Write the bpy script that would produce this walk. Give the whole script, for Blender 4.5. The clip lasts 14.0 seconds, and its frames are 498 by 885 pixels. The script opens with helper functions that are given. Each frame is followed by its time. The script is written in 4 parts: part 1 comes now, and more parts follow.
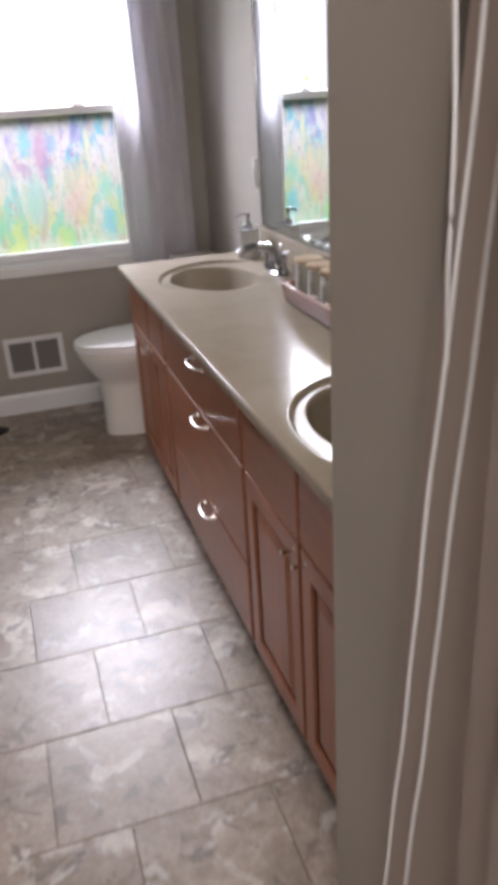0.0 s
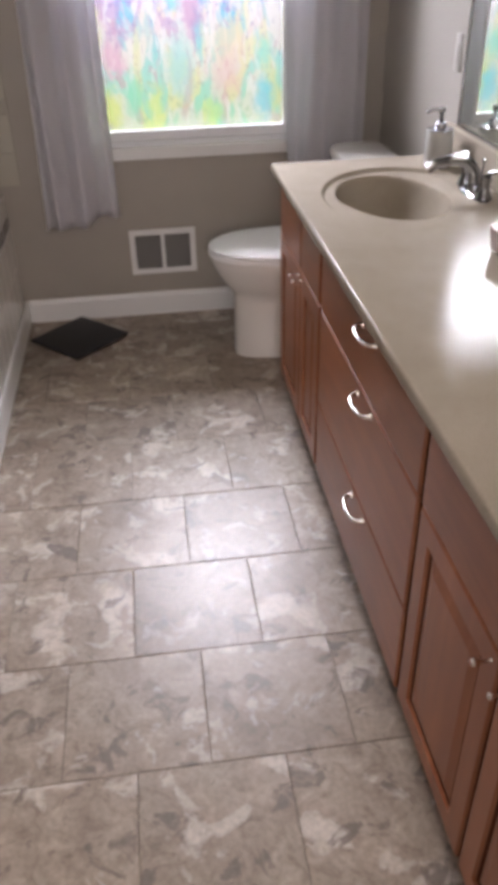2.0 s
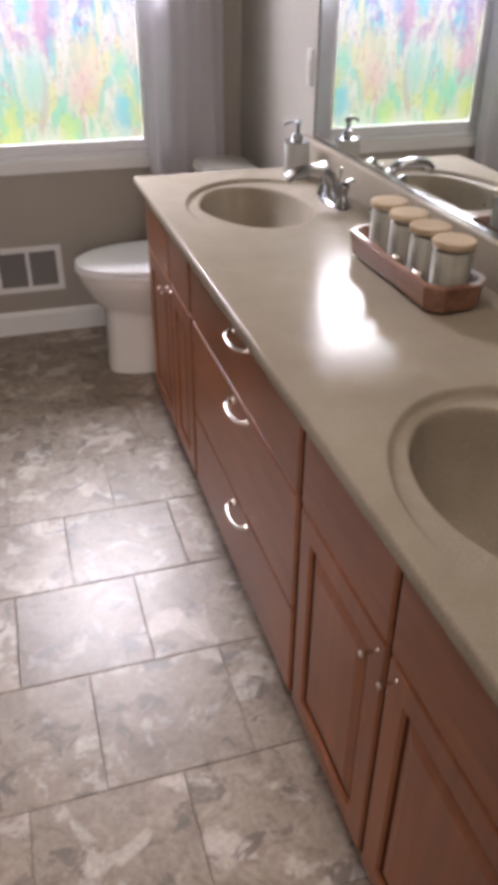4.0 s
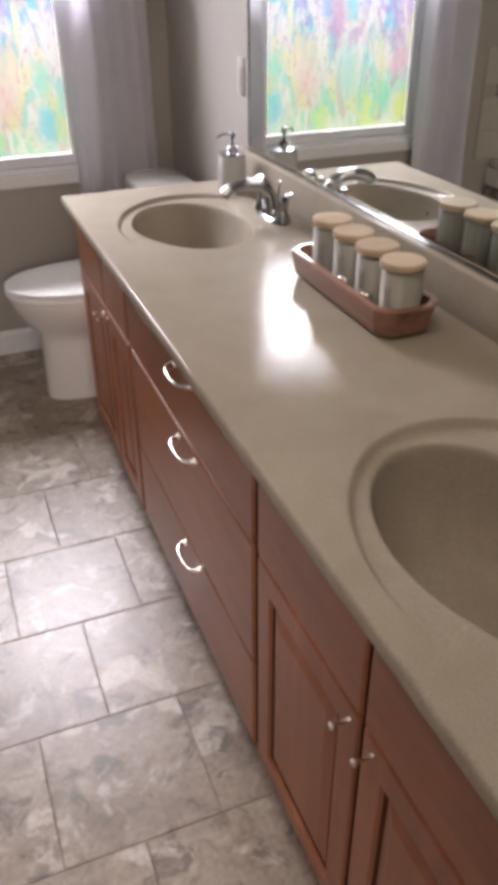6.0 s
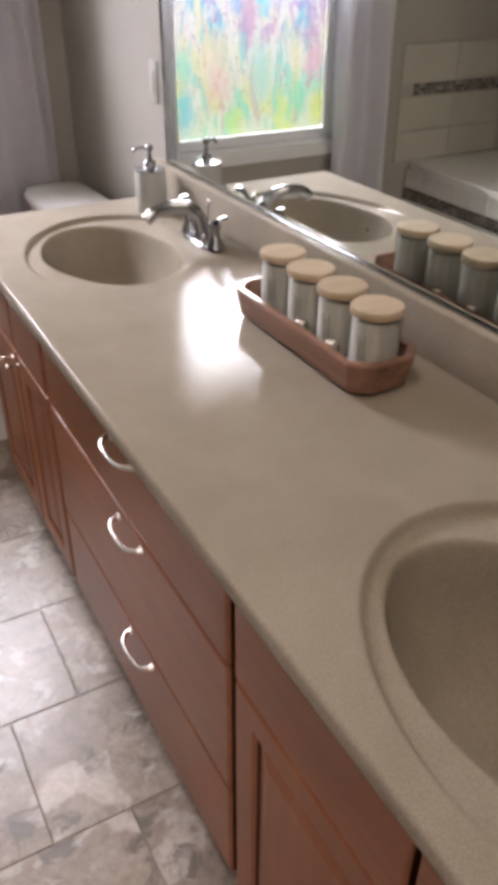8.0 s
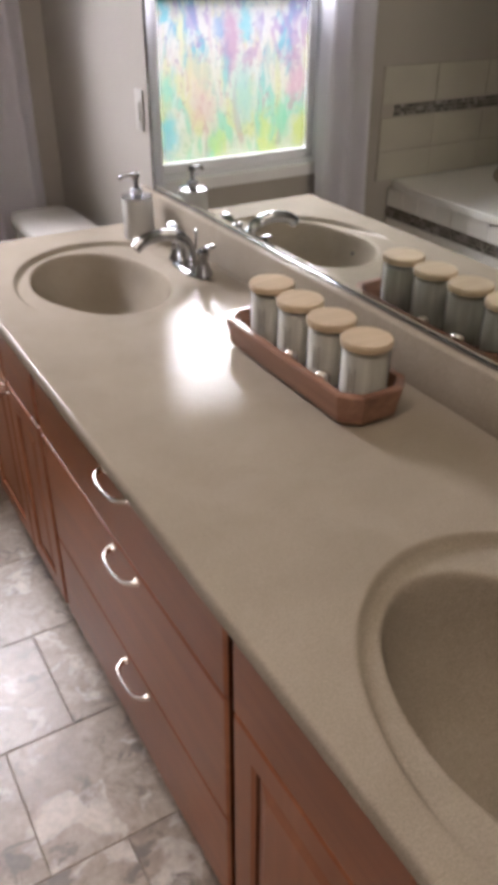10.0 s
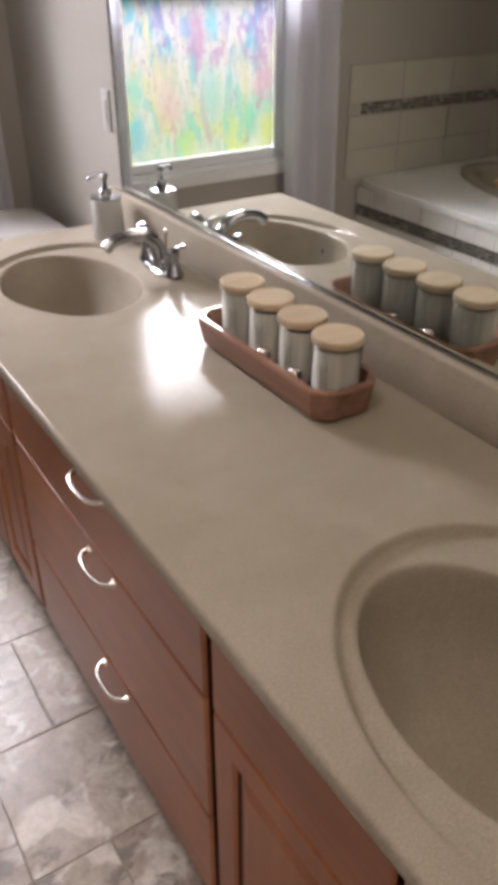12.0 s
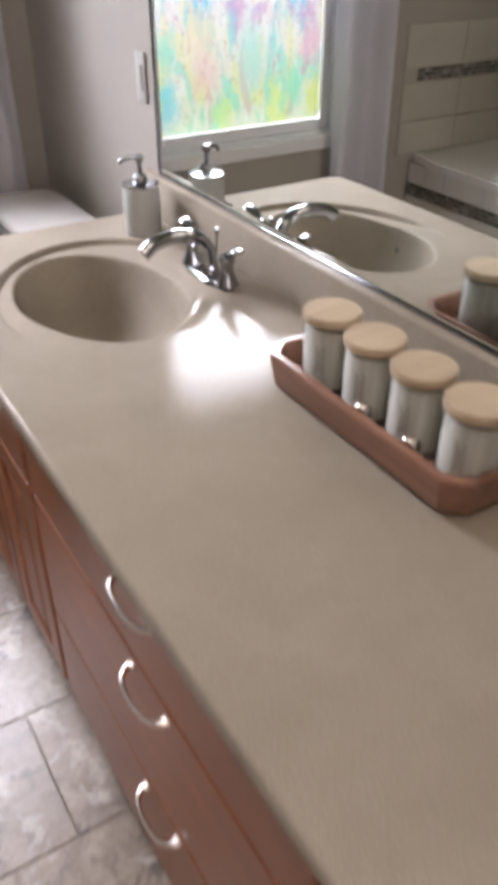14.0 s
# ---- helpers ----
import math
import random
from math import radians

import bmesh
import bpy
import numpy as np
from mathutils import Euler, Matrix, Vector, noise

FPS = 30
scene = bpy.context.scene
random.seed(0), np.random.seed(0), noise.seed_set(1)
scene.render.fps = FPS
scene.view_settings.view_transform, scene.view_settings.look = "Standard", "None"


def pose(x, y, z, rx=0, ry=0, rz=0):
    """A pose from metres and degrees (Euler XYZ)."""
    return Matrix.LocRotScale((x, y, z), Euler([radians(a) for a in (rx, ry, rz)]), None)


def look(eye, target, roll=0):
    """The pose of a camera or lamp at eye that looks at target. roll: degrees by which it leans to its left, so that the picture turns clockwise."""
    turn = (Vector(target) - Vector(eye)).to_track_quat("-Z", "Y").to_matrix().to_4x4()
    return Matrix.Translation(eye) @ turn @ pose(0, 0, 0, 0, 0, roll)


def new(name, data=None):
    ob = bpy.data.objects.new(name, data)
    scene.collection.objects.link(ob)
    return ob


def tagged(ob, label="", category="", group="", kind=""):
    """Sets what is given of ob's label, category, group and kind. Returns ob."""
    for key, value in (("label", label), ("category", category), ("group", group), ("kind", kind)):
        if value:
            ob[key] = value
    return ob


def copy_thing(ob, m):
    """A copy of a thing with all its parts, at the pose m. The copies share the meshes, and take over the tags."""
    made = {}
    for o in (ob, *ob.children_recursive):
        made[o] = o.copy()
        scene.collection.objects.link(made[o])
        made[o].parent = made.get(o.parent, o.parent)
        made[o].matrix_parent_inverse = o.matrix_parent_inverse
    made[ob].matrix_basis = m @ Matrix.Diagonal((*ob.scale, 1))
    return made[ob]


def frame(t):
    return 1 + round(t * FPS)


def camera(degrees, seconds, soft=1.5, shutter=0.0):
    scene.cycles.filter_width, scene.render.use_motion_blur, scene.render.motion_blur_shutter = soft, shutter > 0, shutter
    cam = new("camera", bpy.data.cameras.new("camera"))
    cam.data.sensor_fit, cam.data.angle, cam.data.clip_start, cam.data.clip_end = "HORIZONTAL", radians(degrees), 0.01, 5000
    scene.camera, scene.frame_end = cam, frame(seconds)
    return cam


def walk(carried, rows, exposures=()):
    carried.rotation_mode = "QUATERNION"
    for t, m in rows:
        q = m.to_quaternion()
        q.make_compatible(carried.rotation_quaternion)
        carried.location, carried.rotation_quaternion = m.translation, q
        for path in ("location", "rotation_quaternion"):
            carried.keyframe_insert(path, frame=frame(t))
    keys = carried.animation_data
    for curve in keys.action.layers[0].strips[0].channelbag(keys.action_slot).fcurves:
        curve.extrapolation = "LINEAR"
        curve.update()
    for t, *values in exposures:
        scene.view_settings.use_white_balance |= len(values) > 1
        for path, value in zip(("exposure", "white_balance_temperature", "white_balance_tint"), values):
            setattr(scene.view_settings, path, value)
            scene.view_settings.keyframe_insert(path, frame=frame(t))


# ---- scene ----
cam = camera(35.45, 14.0, 6.4, 0.5)
PATH = [
    (0, (0.608, 3.533, 1.39), (1.129, 5.28, 0.568), -3.5),
    (0.5, (0.7, 3.821, 1.427), (1.137, 5.576, 0.573), -2.7),
    (1, (0.726, 4.062, 1.435), (0.999, 5.795, 0.475), -3.4),
    (1.5, (0.671, 4.082, 1.447), (0.866, 5.769, 0.391), -2.9),
    (2, (0.632, 4.068, 1.435), (0.835, 5.719, 0.326), -1.4),
    (2.5, (0.644, 4.075, 1.436), (0.895, 5.694, 0.289), -0.2),
    (3, (0.66, 4.073, 1.423), (1.004, 5.681, 0.285), 0.7),
    (3.5, (0.653, 4.064, 1.397), (1.105, 5.656, 0.274), 1.1),
    (4, (0.646, 4.069, 1.408), (1.143, 5.683, 0.337), 0.4),
    (4.2, (0.659, 4.079, 1.425), (1.189, 5.683, 0.355), 0.6),
    (6.5, (0.71, 4.291, 1.406), (1.37, 5.849, 0.339), -0.6),
    (7, (0.735, 4.412, 1.399), (1.468, 5.928, 0.321), -0.3),
    (9.5, (0.718, 4.476, 1.441), (1.569, 5.932, 0.366), 0.5),
    (10, (0.721, 4.473, 1.446), (1.581, 5.937, 0.388), 0.2),
    (10.5, (0.716, 4.472, 1.447), (1.579, 5.94, 0.398), -0.2),
    (11, (0.72, 4.463, 1.445), (1.589, 5.928, 0.397), -0.4),
    (11.5, (0.725, 4.463, 1.447), (1.613, 5.915, 0.397), -0.2),
    (12, (0.722, 4.468, 1.445), (1.634, 5.9, 0.387), -0.0),
    (12.5, (0.709, 4.469, 1.436), (1.64, 5.875, 0.362), 0.3),
    (13, (0.732, 4.459, 1.441), (1.695, 5.837, 0.358), 1.2),
    (13.5, (0.73, 4.583, 1.409), (1.637, 5.963, 0.28), 0.7),
    (14, (0.819, 4.832, 1.402), (1.689, 6.237, 0.275), 0.3),
]
walk(cam, [(t, look(eye, target, roll)) for t, eye, target, roll in PATH],
     [(0, 3.05, 6180, 20), (3.5, 3.18, 6400, 22.5), (7, 3.18, 6480, 21.5), (12.5, 3.21, 6560, 21), (14, 3.26, 6300, 21)])

# ---- world, sun and exposure ----
world = bpy.data.worlds.new("world")
scene.world = world
world.use_nodes = True
wn = world.node_tree
sky = wn.nodes.new("ShaderNodeTexSky")
sky.sky_type = "NISHITA"
sky.sun_disc = False
sky.sun_elevation = radians(48)
sky.sun_rotation = radians(150)
sky.air_density = 1.0
sky.dust_density = 5.0
sky.ozone_density = 0.6
wn.links.new(sky.outputs[0], wn.nodes["Background"].inputs[0])
wn.nodes["Background"].inputs[1].default_value = 0.15

sun = new("sun", bpy.data.lights.new("sun", "SUN"))
sun.data.energy = 3.5
sun.data.angle = radians(12)
sun.data.color = (1, 0.96, 0.9)
sun.matrix_world = look((0, 0, 20), (-1.6, 3.0, 16.3))

# the sky's light in the window's opening, from above the line of sight
sky_lamp = new("window_sky_light", bpy.data.lights.new("window_sky_light", "AREA"))
sky_lamp.data.shape = "RECTANGLE"
sky_lamp.data.size, sky_lamp.data.size_y = 3.2, 1.2
sky_lamp.data.energy = 83
sky_lamp.data.color = (0.97, 0.985, 1.0)
sky_lamp.matrix_world = look((0.82, 8.6, 2.62), (0.82, 6.9, 1.2))

# added fill light in the hall, behind the walk; no window stands there
hall_fill = new("hall_fill_light", bpy.data.lights.new("hall_fill_light", "AREA"))
hall_fill.data.shape = "RECTANGLE"
hall_fill.data.size, hall_fill.data.size_y = 0.85, 1.25
hall_fill.data.energy = 6.2
hall_fill.data.color = (1.0, 0.93, 0.84)
hall_fill.matrix_world = look((0.55, 2.03, 1.5), (0.75, 5.0, 1.0))

# added overhead fill that brightens the near basin and cabinets
ceiling_fill = new("ceiling_fill_light", bpy.data.lights.new("ceiling_fill_light", "AREA"))
ceiling_fill.data.shape = "DISK"
ceiling_fill.data.size = 0.76
ceiling_fill.data.energy = 0.6
ceiling_fill.data.color = (1.0, 0.86, 0.66)
ceiling_fill.matrix_world = pose(0.70, 4.80, 2.335)

# ---- helpers for materials and meshes ----
RND = random.Random(7)
Y_WIN = 7.305         # the window's wall


def mat(name, color, rough=0.6, metal=0.0, coat=0.0, spec=0.5):
    m = bpy.data.materials.new(name)
    m.use_nodes = True
    b = m.node_tree.nodes["Principled BSDF"]
    b.inputs["Base Color"].default_value = (*color, 1)
    b.inputs["Roughness"].default_value = rough
    b.inputs["Metallic"].default_value = metal
    b.inputs["Coat Weight"].default_value = coat
    b.inputs["Coat Roughness"].default_value = 0.12
    b.inputs["Specular IOR Level"].default_value = spec
    return m


def nd(m, kind, **values):
    n = m.node_tree.nodes.new(kind)
    for k, v in values.items():
        n.inputs[k.replace("_", " ")].default_value = v
    return n


def lk(m, a, b):
    m.node_tree.links.new(a, b)


def coords(m, scale=(1, 1, 1), by_object=False, turn=0.0):
    tc = nd(m, "ShaderNodeTexCoord")
    mp = nd(m, "ShaderNodeMapping")
    mp.inputs["Scale"].default_value = scale
    mp.inputs["Rotation"].default_value = (0, 0, turn)
    lk(m, tc.outputs["Object"], mp.inputs["Vector"])
    if by_object:
        oi = nd(m, "ShaderNodeObjectInfo")
        mul = nd(m, "ShaderNodeVectorMath")
        mul.operation = "SCALE"
        mul.inputs[0].default_value = (31.0, 17.0, 23.0)
        lk(m, oi.outputs["Random"], mul.inputs["Scale"])
        lk(m, mul.outputs[0], mp.inputs["Location"])
    return mp.outputs["Vector"]


def noise_tex(m, vec, scale, detail=4.0, rough=0.55, distortion=0.0):
    n = nd(m, "ShaderNodeTexNoise", Scale=scale, Detail=detail, Roughness=rough, Distortion=distortion)
    lk(m, vec, n.inputs["Vector"])
    return n.outputs["Fac"]


def ramp(m, fac, stops, kind="LINEAR"):
    r = nd(m, "ShaderNodeValToRGB")
    r.color_ramp.interpolation = kind
    els = r.color_ramp.elements
    while len(els) < len(stops):
        els.new(0.5)
    for e, (p, c) in zip(els, stops):
        e.position = p
        e.color = (*c, 1) if len(c) == 3 else c
    lk(m, fac, r.inputs["Fac"])
    return r.outputs["Color"]


def mixc(m, fac, a, b, blend="MIX"):
    n = nd(m, "ShaderNodeMix")
    n.data_type = "RGBA"
    n.blend_type = blend
    for sock, v in ((n.inputs[0], fac), (n.inputs[6], a), (n.inputs[7], b)):
        if isinstance(v, bpy.types.NodeSocket):
            lk(m, v, sock)
        elif isinstance(v, tuple):
            sock.default_value = (*v, 1)
        else:
            sock.default_value = v
    return n.outputs[2]


def bsdf(m):
    return m.node_tree.nodes["Principled BSDF"]


def bump(m, height, strength=0.2, distance=0.002):
    b = nd(m, "ShaderNodeBump", Strength=strength, Distance=distance)
    lk(m, height, b.inputs["Height"])
    lk(m, b.outputs[0], bsdf(m).inputs["Normal"])


def rough_from(m, fac, lo, hi):
    r = nd(m, "ShaderNodeMapRange")
    r.inputs["To Min"].default_value = lo
    r.inputs["To Max"].default_value = hi
    lk(m, fac, r.inputs["Value"])
    lk(m, r.outputs[0], bsdf(m).inputs["Roughness"])


def grey(v):
    return (v, v, v)


def paint(name, color, rough=0.55, vary=0.06, grain=260):
    m = mat(name, color, rough)
    v = coords(m)
    a = noise_tex(m, v, 1.7, 5)
    lo, hi = tuple(c * (1 - vary) for c in color), tuple(min(1, c * (1 + vary)) for c in color)
    lk(m, ramp(m, a, [(0.3, lo), (0.7, hi)]), bsdf(m).inputs["Base Color"])
    bump(m, noise_tex(m, v, grain, 3), 0.12, 0.001)
    rough_from(m, noise_tex(m, v, 6, 3), rough - 0.06, rough + 0.08)
    return m


WALL = paint("taupe_wall_paint", (0.358, 0.330, 0.292))
CEIL = paint("ceiling_paint", (0.78, 0.77, 0.74), 0.8)
# jamb and casing: a darker, browner tone than the white trim
JAMBTONE = paint("brown_taupe_trim", (0.34, 0.285, 0.25), 0.5)
TRIM = paint("white_trim_paint", (0.77, 0.77, 0.77), 0.35, 0.03)
VINYL = paint("white_window_vinyl", (0.78, 0.79, 0.82), 0.3, 0.02)
WALLGROUT = paint("taupe_grout", (0.37, 0.345, 0.30), 0.8, 0.05)
GROUT = paint("tile_grout", (0.20, 0.17, 0.14), 0.85, 0.15)
TUBGROUT = paint("pale_grout", (0.45, 0.43, 0.39), 0.8, 0.05)
PORCELAIN = mat("white_porcelain", (0.72, 0.70, 0.67), 0.09, 0, 0.5)
SEATPLASTIC = mat("white_seat_plastic", (0.89, 0.89, 0.90), 0.4, 0, 0.0, spec=0.9)
ACRYLIC = mat("white_tub_acrylic", (0.84, 0.83, 0.8), 0.14, 0, 0.3)
BONE = mat("bone_tub_acrylic", (0.42, 0.385, 0.32), 0.2, 0, 0.2)
CHROME = mat("polished_chrome", (0.37, 0.38, 0.40), 0.09, 1.0)
NICKEL = mat("bright_nickel", (0.72, 0.67, 0.62), 0.26, 1.0)
# near-black tone painted in place of the shade inside hollows
DARKHOLLOW = mat("dark_hollow_shade", (0.07, 0.07, 0.07), 0.7)
PLATE = mat("white_switch_plastic", (0.44, 0.43, 0.405), 0.4)
RUBBER = paint("black_rubber", (0.017, 0.016, 0.018), 0.6, 0.2, 90)
MIRROR = mat("mirror_silver", (0.86, 0.90, 0.875), 0.0, 1.0)
BEVEL = mat("mirror_bevel", (0.9, 0.94, 0.93), 0.02, 1.0)
CERAMIC = mat("pale_grey_ceramic", (0.46, 0.46, 0.44), 0.22, 0, 0.3)


def make_tile():
    m = mat("mottled_stone_tile", (0.4, 0.35, 0.3), 0.3, spec=0.70)
    v = coords(m, (1, 1, 1), True)
    big = noise_tex(m, v, 5.0, 5, 0.6, 0.7)
    mid = noise_tex(m, v, 16.0, 6, 0.6, 1.2)
    fine = noise_tex(m, v, 80.0, 5, 0.6)
    base = ramp(m, big, [(0.28, (0.232, 0.180, 0.136)), (0.45, (0.322, 0.260, 0.205)), (0.6, (0.375, 0.312, 0.250)), (0.75, (0.435, 0.371, 0.303))])
    cloud = ramp(m, mid, [(0.34, (0.66, 0.63, 0.61)), (0.46, (0.92, 0.91, 0.90)), (0.56, (1.0, 0.99, 0.98)), (0.68, (1.22, 1.20, 1.18))])
    c = mixc(m, 1.0, base, cloud, "MULTIPLY")
    patch = noise_tex(m, v, 8.5, 4.0, 0.58, 0.5)
    pale = ramp(m, patch, [(0.555, grey(0.0)), (0.585, grey(0.38)), (0.66, grey(0.74))])
    c = mixc(m, pale, c, (0.62, 0.56, 0.50))
    dark = ramp(m, noise_tex(m, v, 13.0, 4, 0.62, 0.7), [(0.36, grey(0.85)), (0.43, grey(0.0))])
    c = mixc(m, dark, c, (0.15, 0.12, 0.10))
    speck = ramp(m, fine, [(0.4, grey(0.86)), (0.6, grey(1.06))])
    c = mixc(m, 1.0, c, speck, "MULTIPLY")
    oi = nd(m, "ShaderNodeObjectInfo")
    tone = ramp(m, oi.outputs["Random"], [(0.0, grey(0.84)), (1.0, grey(0.98))])
    c = mixc(m, 1.0, c, tone, "MULTIPLY")
    lk(m, c, bsdf(m).inputs["Base Color"])
    rough_from(m, mid, 0.32, 0.46)
    bump(m, mixc(m, 0.35, big, fine), 0.2, 0.002)
    return m


TILE = make_tile()


def make_wood(name, a, b, c, along, scale=1.0, rough=0.38, coat=0.12):
    m = mat(name, b, rough, 0, coat)
    s = [26.0, 26.0, 26.0]
    s["xyz".index(along)] = 1.6
    v = coords(m, tuple(q * scale for q in s), True)
    g = noise_tex(m, v, 1.0, 6, 0.6, 0.6)
    v2 = coords(m, (3, 3, 3), True)
    broad = noise_tex(m, v2, 1.3, 3)
    col = ramp(m, g, [(0.32, a), (0.5, b), (0.7, c)])
    col = mixc(m, 1.0, col, ramp(m, broad, [(0.3, grey(0.86)), (0.7, grey(1.12))]), "MULTIPLY")
    lk(m, col, bsdf(m).inputs["Base Color"])
    rough_from(m, g, rough - 0.05, rough + 0.08)
    bump(m, g, 0.12, 0.0008)
    return m


CHERRY = make_wood("cherry_stained_wood", (0.215, 0.066, 0.027), (0.262, 0.089, 0.037), (0.315, 0.117, 0.053), "z", 1.0, 0.36, 0.14)
CHERRY_Y = make_wood("cherry_stained_wood_level_grain", (0.215, 0.066, 0.027), (0.262, 0.089, 0.037), (0.315, 0.117, 0.053), "y", 1.0, 0.36, 0.14)
for m in (CHERRY, CHERRY_Y):
    bsdf(m).inputs["Specular IOR Level"].default_value = 0.38
    bsdf(m).inputs["Coat Roughness"].default_value = 0.28
# dark cherry: shade of gaps and toe recess put into the colour
CHERRY_DARK = make_wood("cherry_groove_gap_shade", (0.055, 0.016, 0.009), (0.070, 0.022, 0.012), (0.088, 0.029, 0.016), "z", 1.0, 0.6, 0.0)
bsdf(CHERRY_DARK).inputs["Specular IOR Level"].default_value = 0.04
ACACIA = make_wood("acacia_tray_wood", (0.15, 0.070, 0.044), (0.240, 0.120, 0.078), (0.32, 0.168, 0.112), "y", 1.3, 0.4, 0.15)
BAMBOO = make_wood("pale_bamboo_wood", (0.46, 0.360, 0.245), (0.52, 0.410, 0.285), (0.57, 0.455, 0.325), "x", 2.0, 0.72, 0.0)
CADDY = make_wood("honey_bamboo", (0.50, 0.27, 0.12), (0.60, 0.35, 0.17), (0.66, 0.42, 0.22), "y", 1.5, 0.4, 0.2)


def make_marble():
    m = mat("greige_cultured_marble", (0.38, 0.345, 0.28), 0.2, 0, 0.0, spec=0.036)
    v = coords(m)
    f = noise_tex(m, v, 420, 3, 0.7)
    b = noise_tex(m, v, 9, 5, 0.6, 0.4)
    c = ramp(m, b, [(0.3, (0.306, 0.264, 0.212)), (0.7, (0.350, 0.305, 0.249))])
    c = mixc(m, 1.0, c, ramp(m, f, [(0.34, grey(0.80)), (0.5, grey(0.98)), (0.66, grey(1.16))]), "MULTIPLY")
    lk(m, c, bsdf(m).inputs["Base Color"])
    rough_from(m, b, 0.135, 0.18)
    bsdf(m).inputs["Coat Roughness"].default_value = 0.16
    return m


MARBLE = make_marble()


def make_white_tile():
    m = mat("white_glazed_tile", (0.72, 0.70, 0.66), 0.16, 0, 0.3)
    v = coords(m, (1, 1, 1), True)
    lk(m, ramp(m, noise_tex(m, v, 5, 4), [(0.3, (0.77, 0.75, 0.71)), (0.7, (0.83, 0.815, 0.78))]), bsdf(m).inputs["Base Color"])
    bump(m, noise_tex(m, v, 14, 2), 0.1, 0.002)
    return m


WHITETILE = make_white_tile()


def make_wall_tile():
    m = mat("taupe_glazed_tile", (0.42, 0.39, 0.34), 0.25, 0, 0.2)
    v = coords(m, (1, 1, 1), True)
    lk(m, ramp(m, noise_tex(m, v, 4, 4), [(0.3, (0.445, 0.42, 0.36)), (0.7, (0.485, 0.46, 0.39))]), bsdf(m).inputs["Base Color"])
    return m


WALLTILE = make_wall_tile()


def make_mosaic():
    m = mat("pebble_mosaic", (0.2, 0.18, 0.15), 0.3, 0, 0.2)
    g = nd(m, "ShaderNodeNewGeometry")
    lk(m, ramp(m, g.outputs["Random Per Island"], [(0.0, (0.09, 0.085, 0.075)), (0.3, (0.15, 0.138, 0.12)), (0.55, (0.21, 0.195, 0.17)), (0.8, (0.30, 0.285, 0.26)), (1.0, (0.42, 0.40, 0.375))]), bsdf(m).inputs["Base Color"])
    return m


MOSAIC = make_mosaic()


def make_cloth():
    m = mat("grey_white_curtain_cloth", (0.62, 0.60, 0.62), 0.9)
    v = coords(m, (1, 1, 1))
    w = noise_tex(m, v, 500, 2)
    lk(m, ramp(m, w, [(0.3, (0.84, 0.84, 0.87)), (0.7, (0.89, 0.89, 0.92))]), bsdf(m).inputs["Base Color"])
    bump(m, w, 0.15, 0.0006)
    tr = nd(m, "ShaderNodeBsdfTranslucent")
    tr.inputs["Color"].default_value = (0.93, 0.92, 0.96, 1)
    mx = nd(m, "ShaderNodeMixShader")
    mx.inputs[0].default_value = 0.66
    out = m.node_tree.nodes["Material Output"]
    lk(m, bsdf(m).outputs[0], mx.inputs[1])
    lk(m, tr.outputs[0], mx.inputs[2])
    lk(m, mx.outputs[0], out.inputs["Surface"])
    return m


CLOTH = make_cloth()


def make_pane():
    m = bpy.data.materials.new("clear_window_glass")
    m.use_nodes = True
    tp = nd(m, "ShaderNodeBsdfTransparent")
    gl = nd(m, "ShaderNodeBsdfGlossy", Roughness=0.0)
    fr = nd(m, "ShaderNodeLayerWeight", Blend=0.12)
    mx = nd(m, "ShaderNodeMixShader")
    lk(m, fr.outputs[0], mx.inputs[0])
    lk(m, tp.outputs[0], mx.inputs[1])
    lk(m, gl.outputs[0], mx.inputs[2])
    lk(m, mx.outputs[0], m.node_tree.nodes["Material Output"].inputs["Surface"])
    return m


PANE = make_pane()


def make_jar_glass():
    m = bpy.data.materials.new("clear_jar_glass")
    m.use_nodes = True
    tp = nd(m, "ShaderNodeBsdfTransparent")
    tp.inputs["Color"].default_value = (0.94, 0.95, 0.94, 1)
    gl = nd(m, "ShaderNodeBsdfGlossy", Roughness=0.03)
    fr = nd(m, "ShaderNodeLayerWeight", Blend=0.25)
    mx = nd(m, "ShaderNodeMixShader")
    lk(m, fr.outputs[0], mx.inputs[0])
    lk(m, tp.outputs[0], mx.inputs[1])
    lk(m, gl.outputs[0], mx.inputs[2])
    lk(m, mx.outputs[0], m.node_tree.nodes["Material Output"].inputs["Surface"])
    return m


JARGLASS = make_jar_glass()
JARPRINT = mat("grey_jar_print", (0.33, 0.32, 0.30), 0.6)


def make_cotton():
    m = mat("packed_cotton_swabs", (0.6, 0.6, 0.56), 0.85)
    tc = nd(m, "ShaderNodeTexCoord")
    mp = nd(m, "ShaderNodeMapping")
    mp.inputs["Scale"].default_value = (110, 110, 14)
    lk(m, tc.outputs["Object"], mp.inputs["Vector"])
    n = noise_tex(m, mp.outputs[0], 1.0, 2, 0.5)
    lk(m, ramp(m, n, [(0.36, (0.60, 0.59, 0.55)), (0.5, (0.66, 0.65, 0.61)), (0.64, (0.73, 0.72, 0.68))]), bsdf(m).inputs["Base Color"])
    bump(m, n, 0.3, 0.0015)
    return m


COTTON = make_cotton()


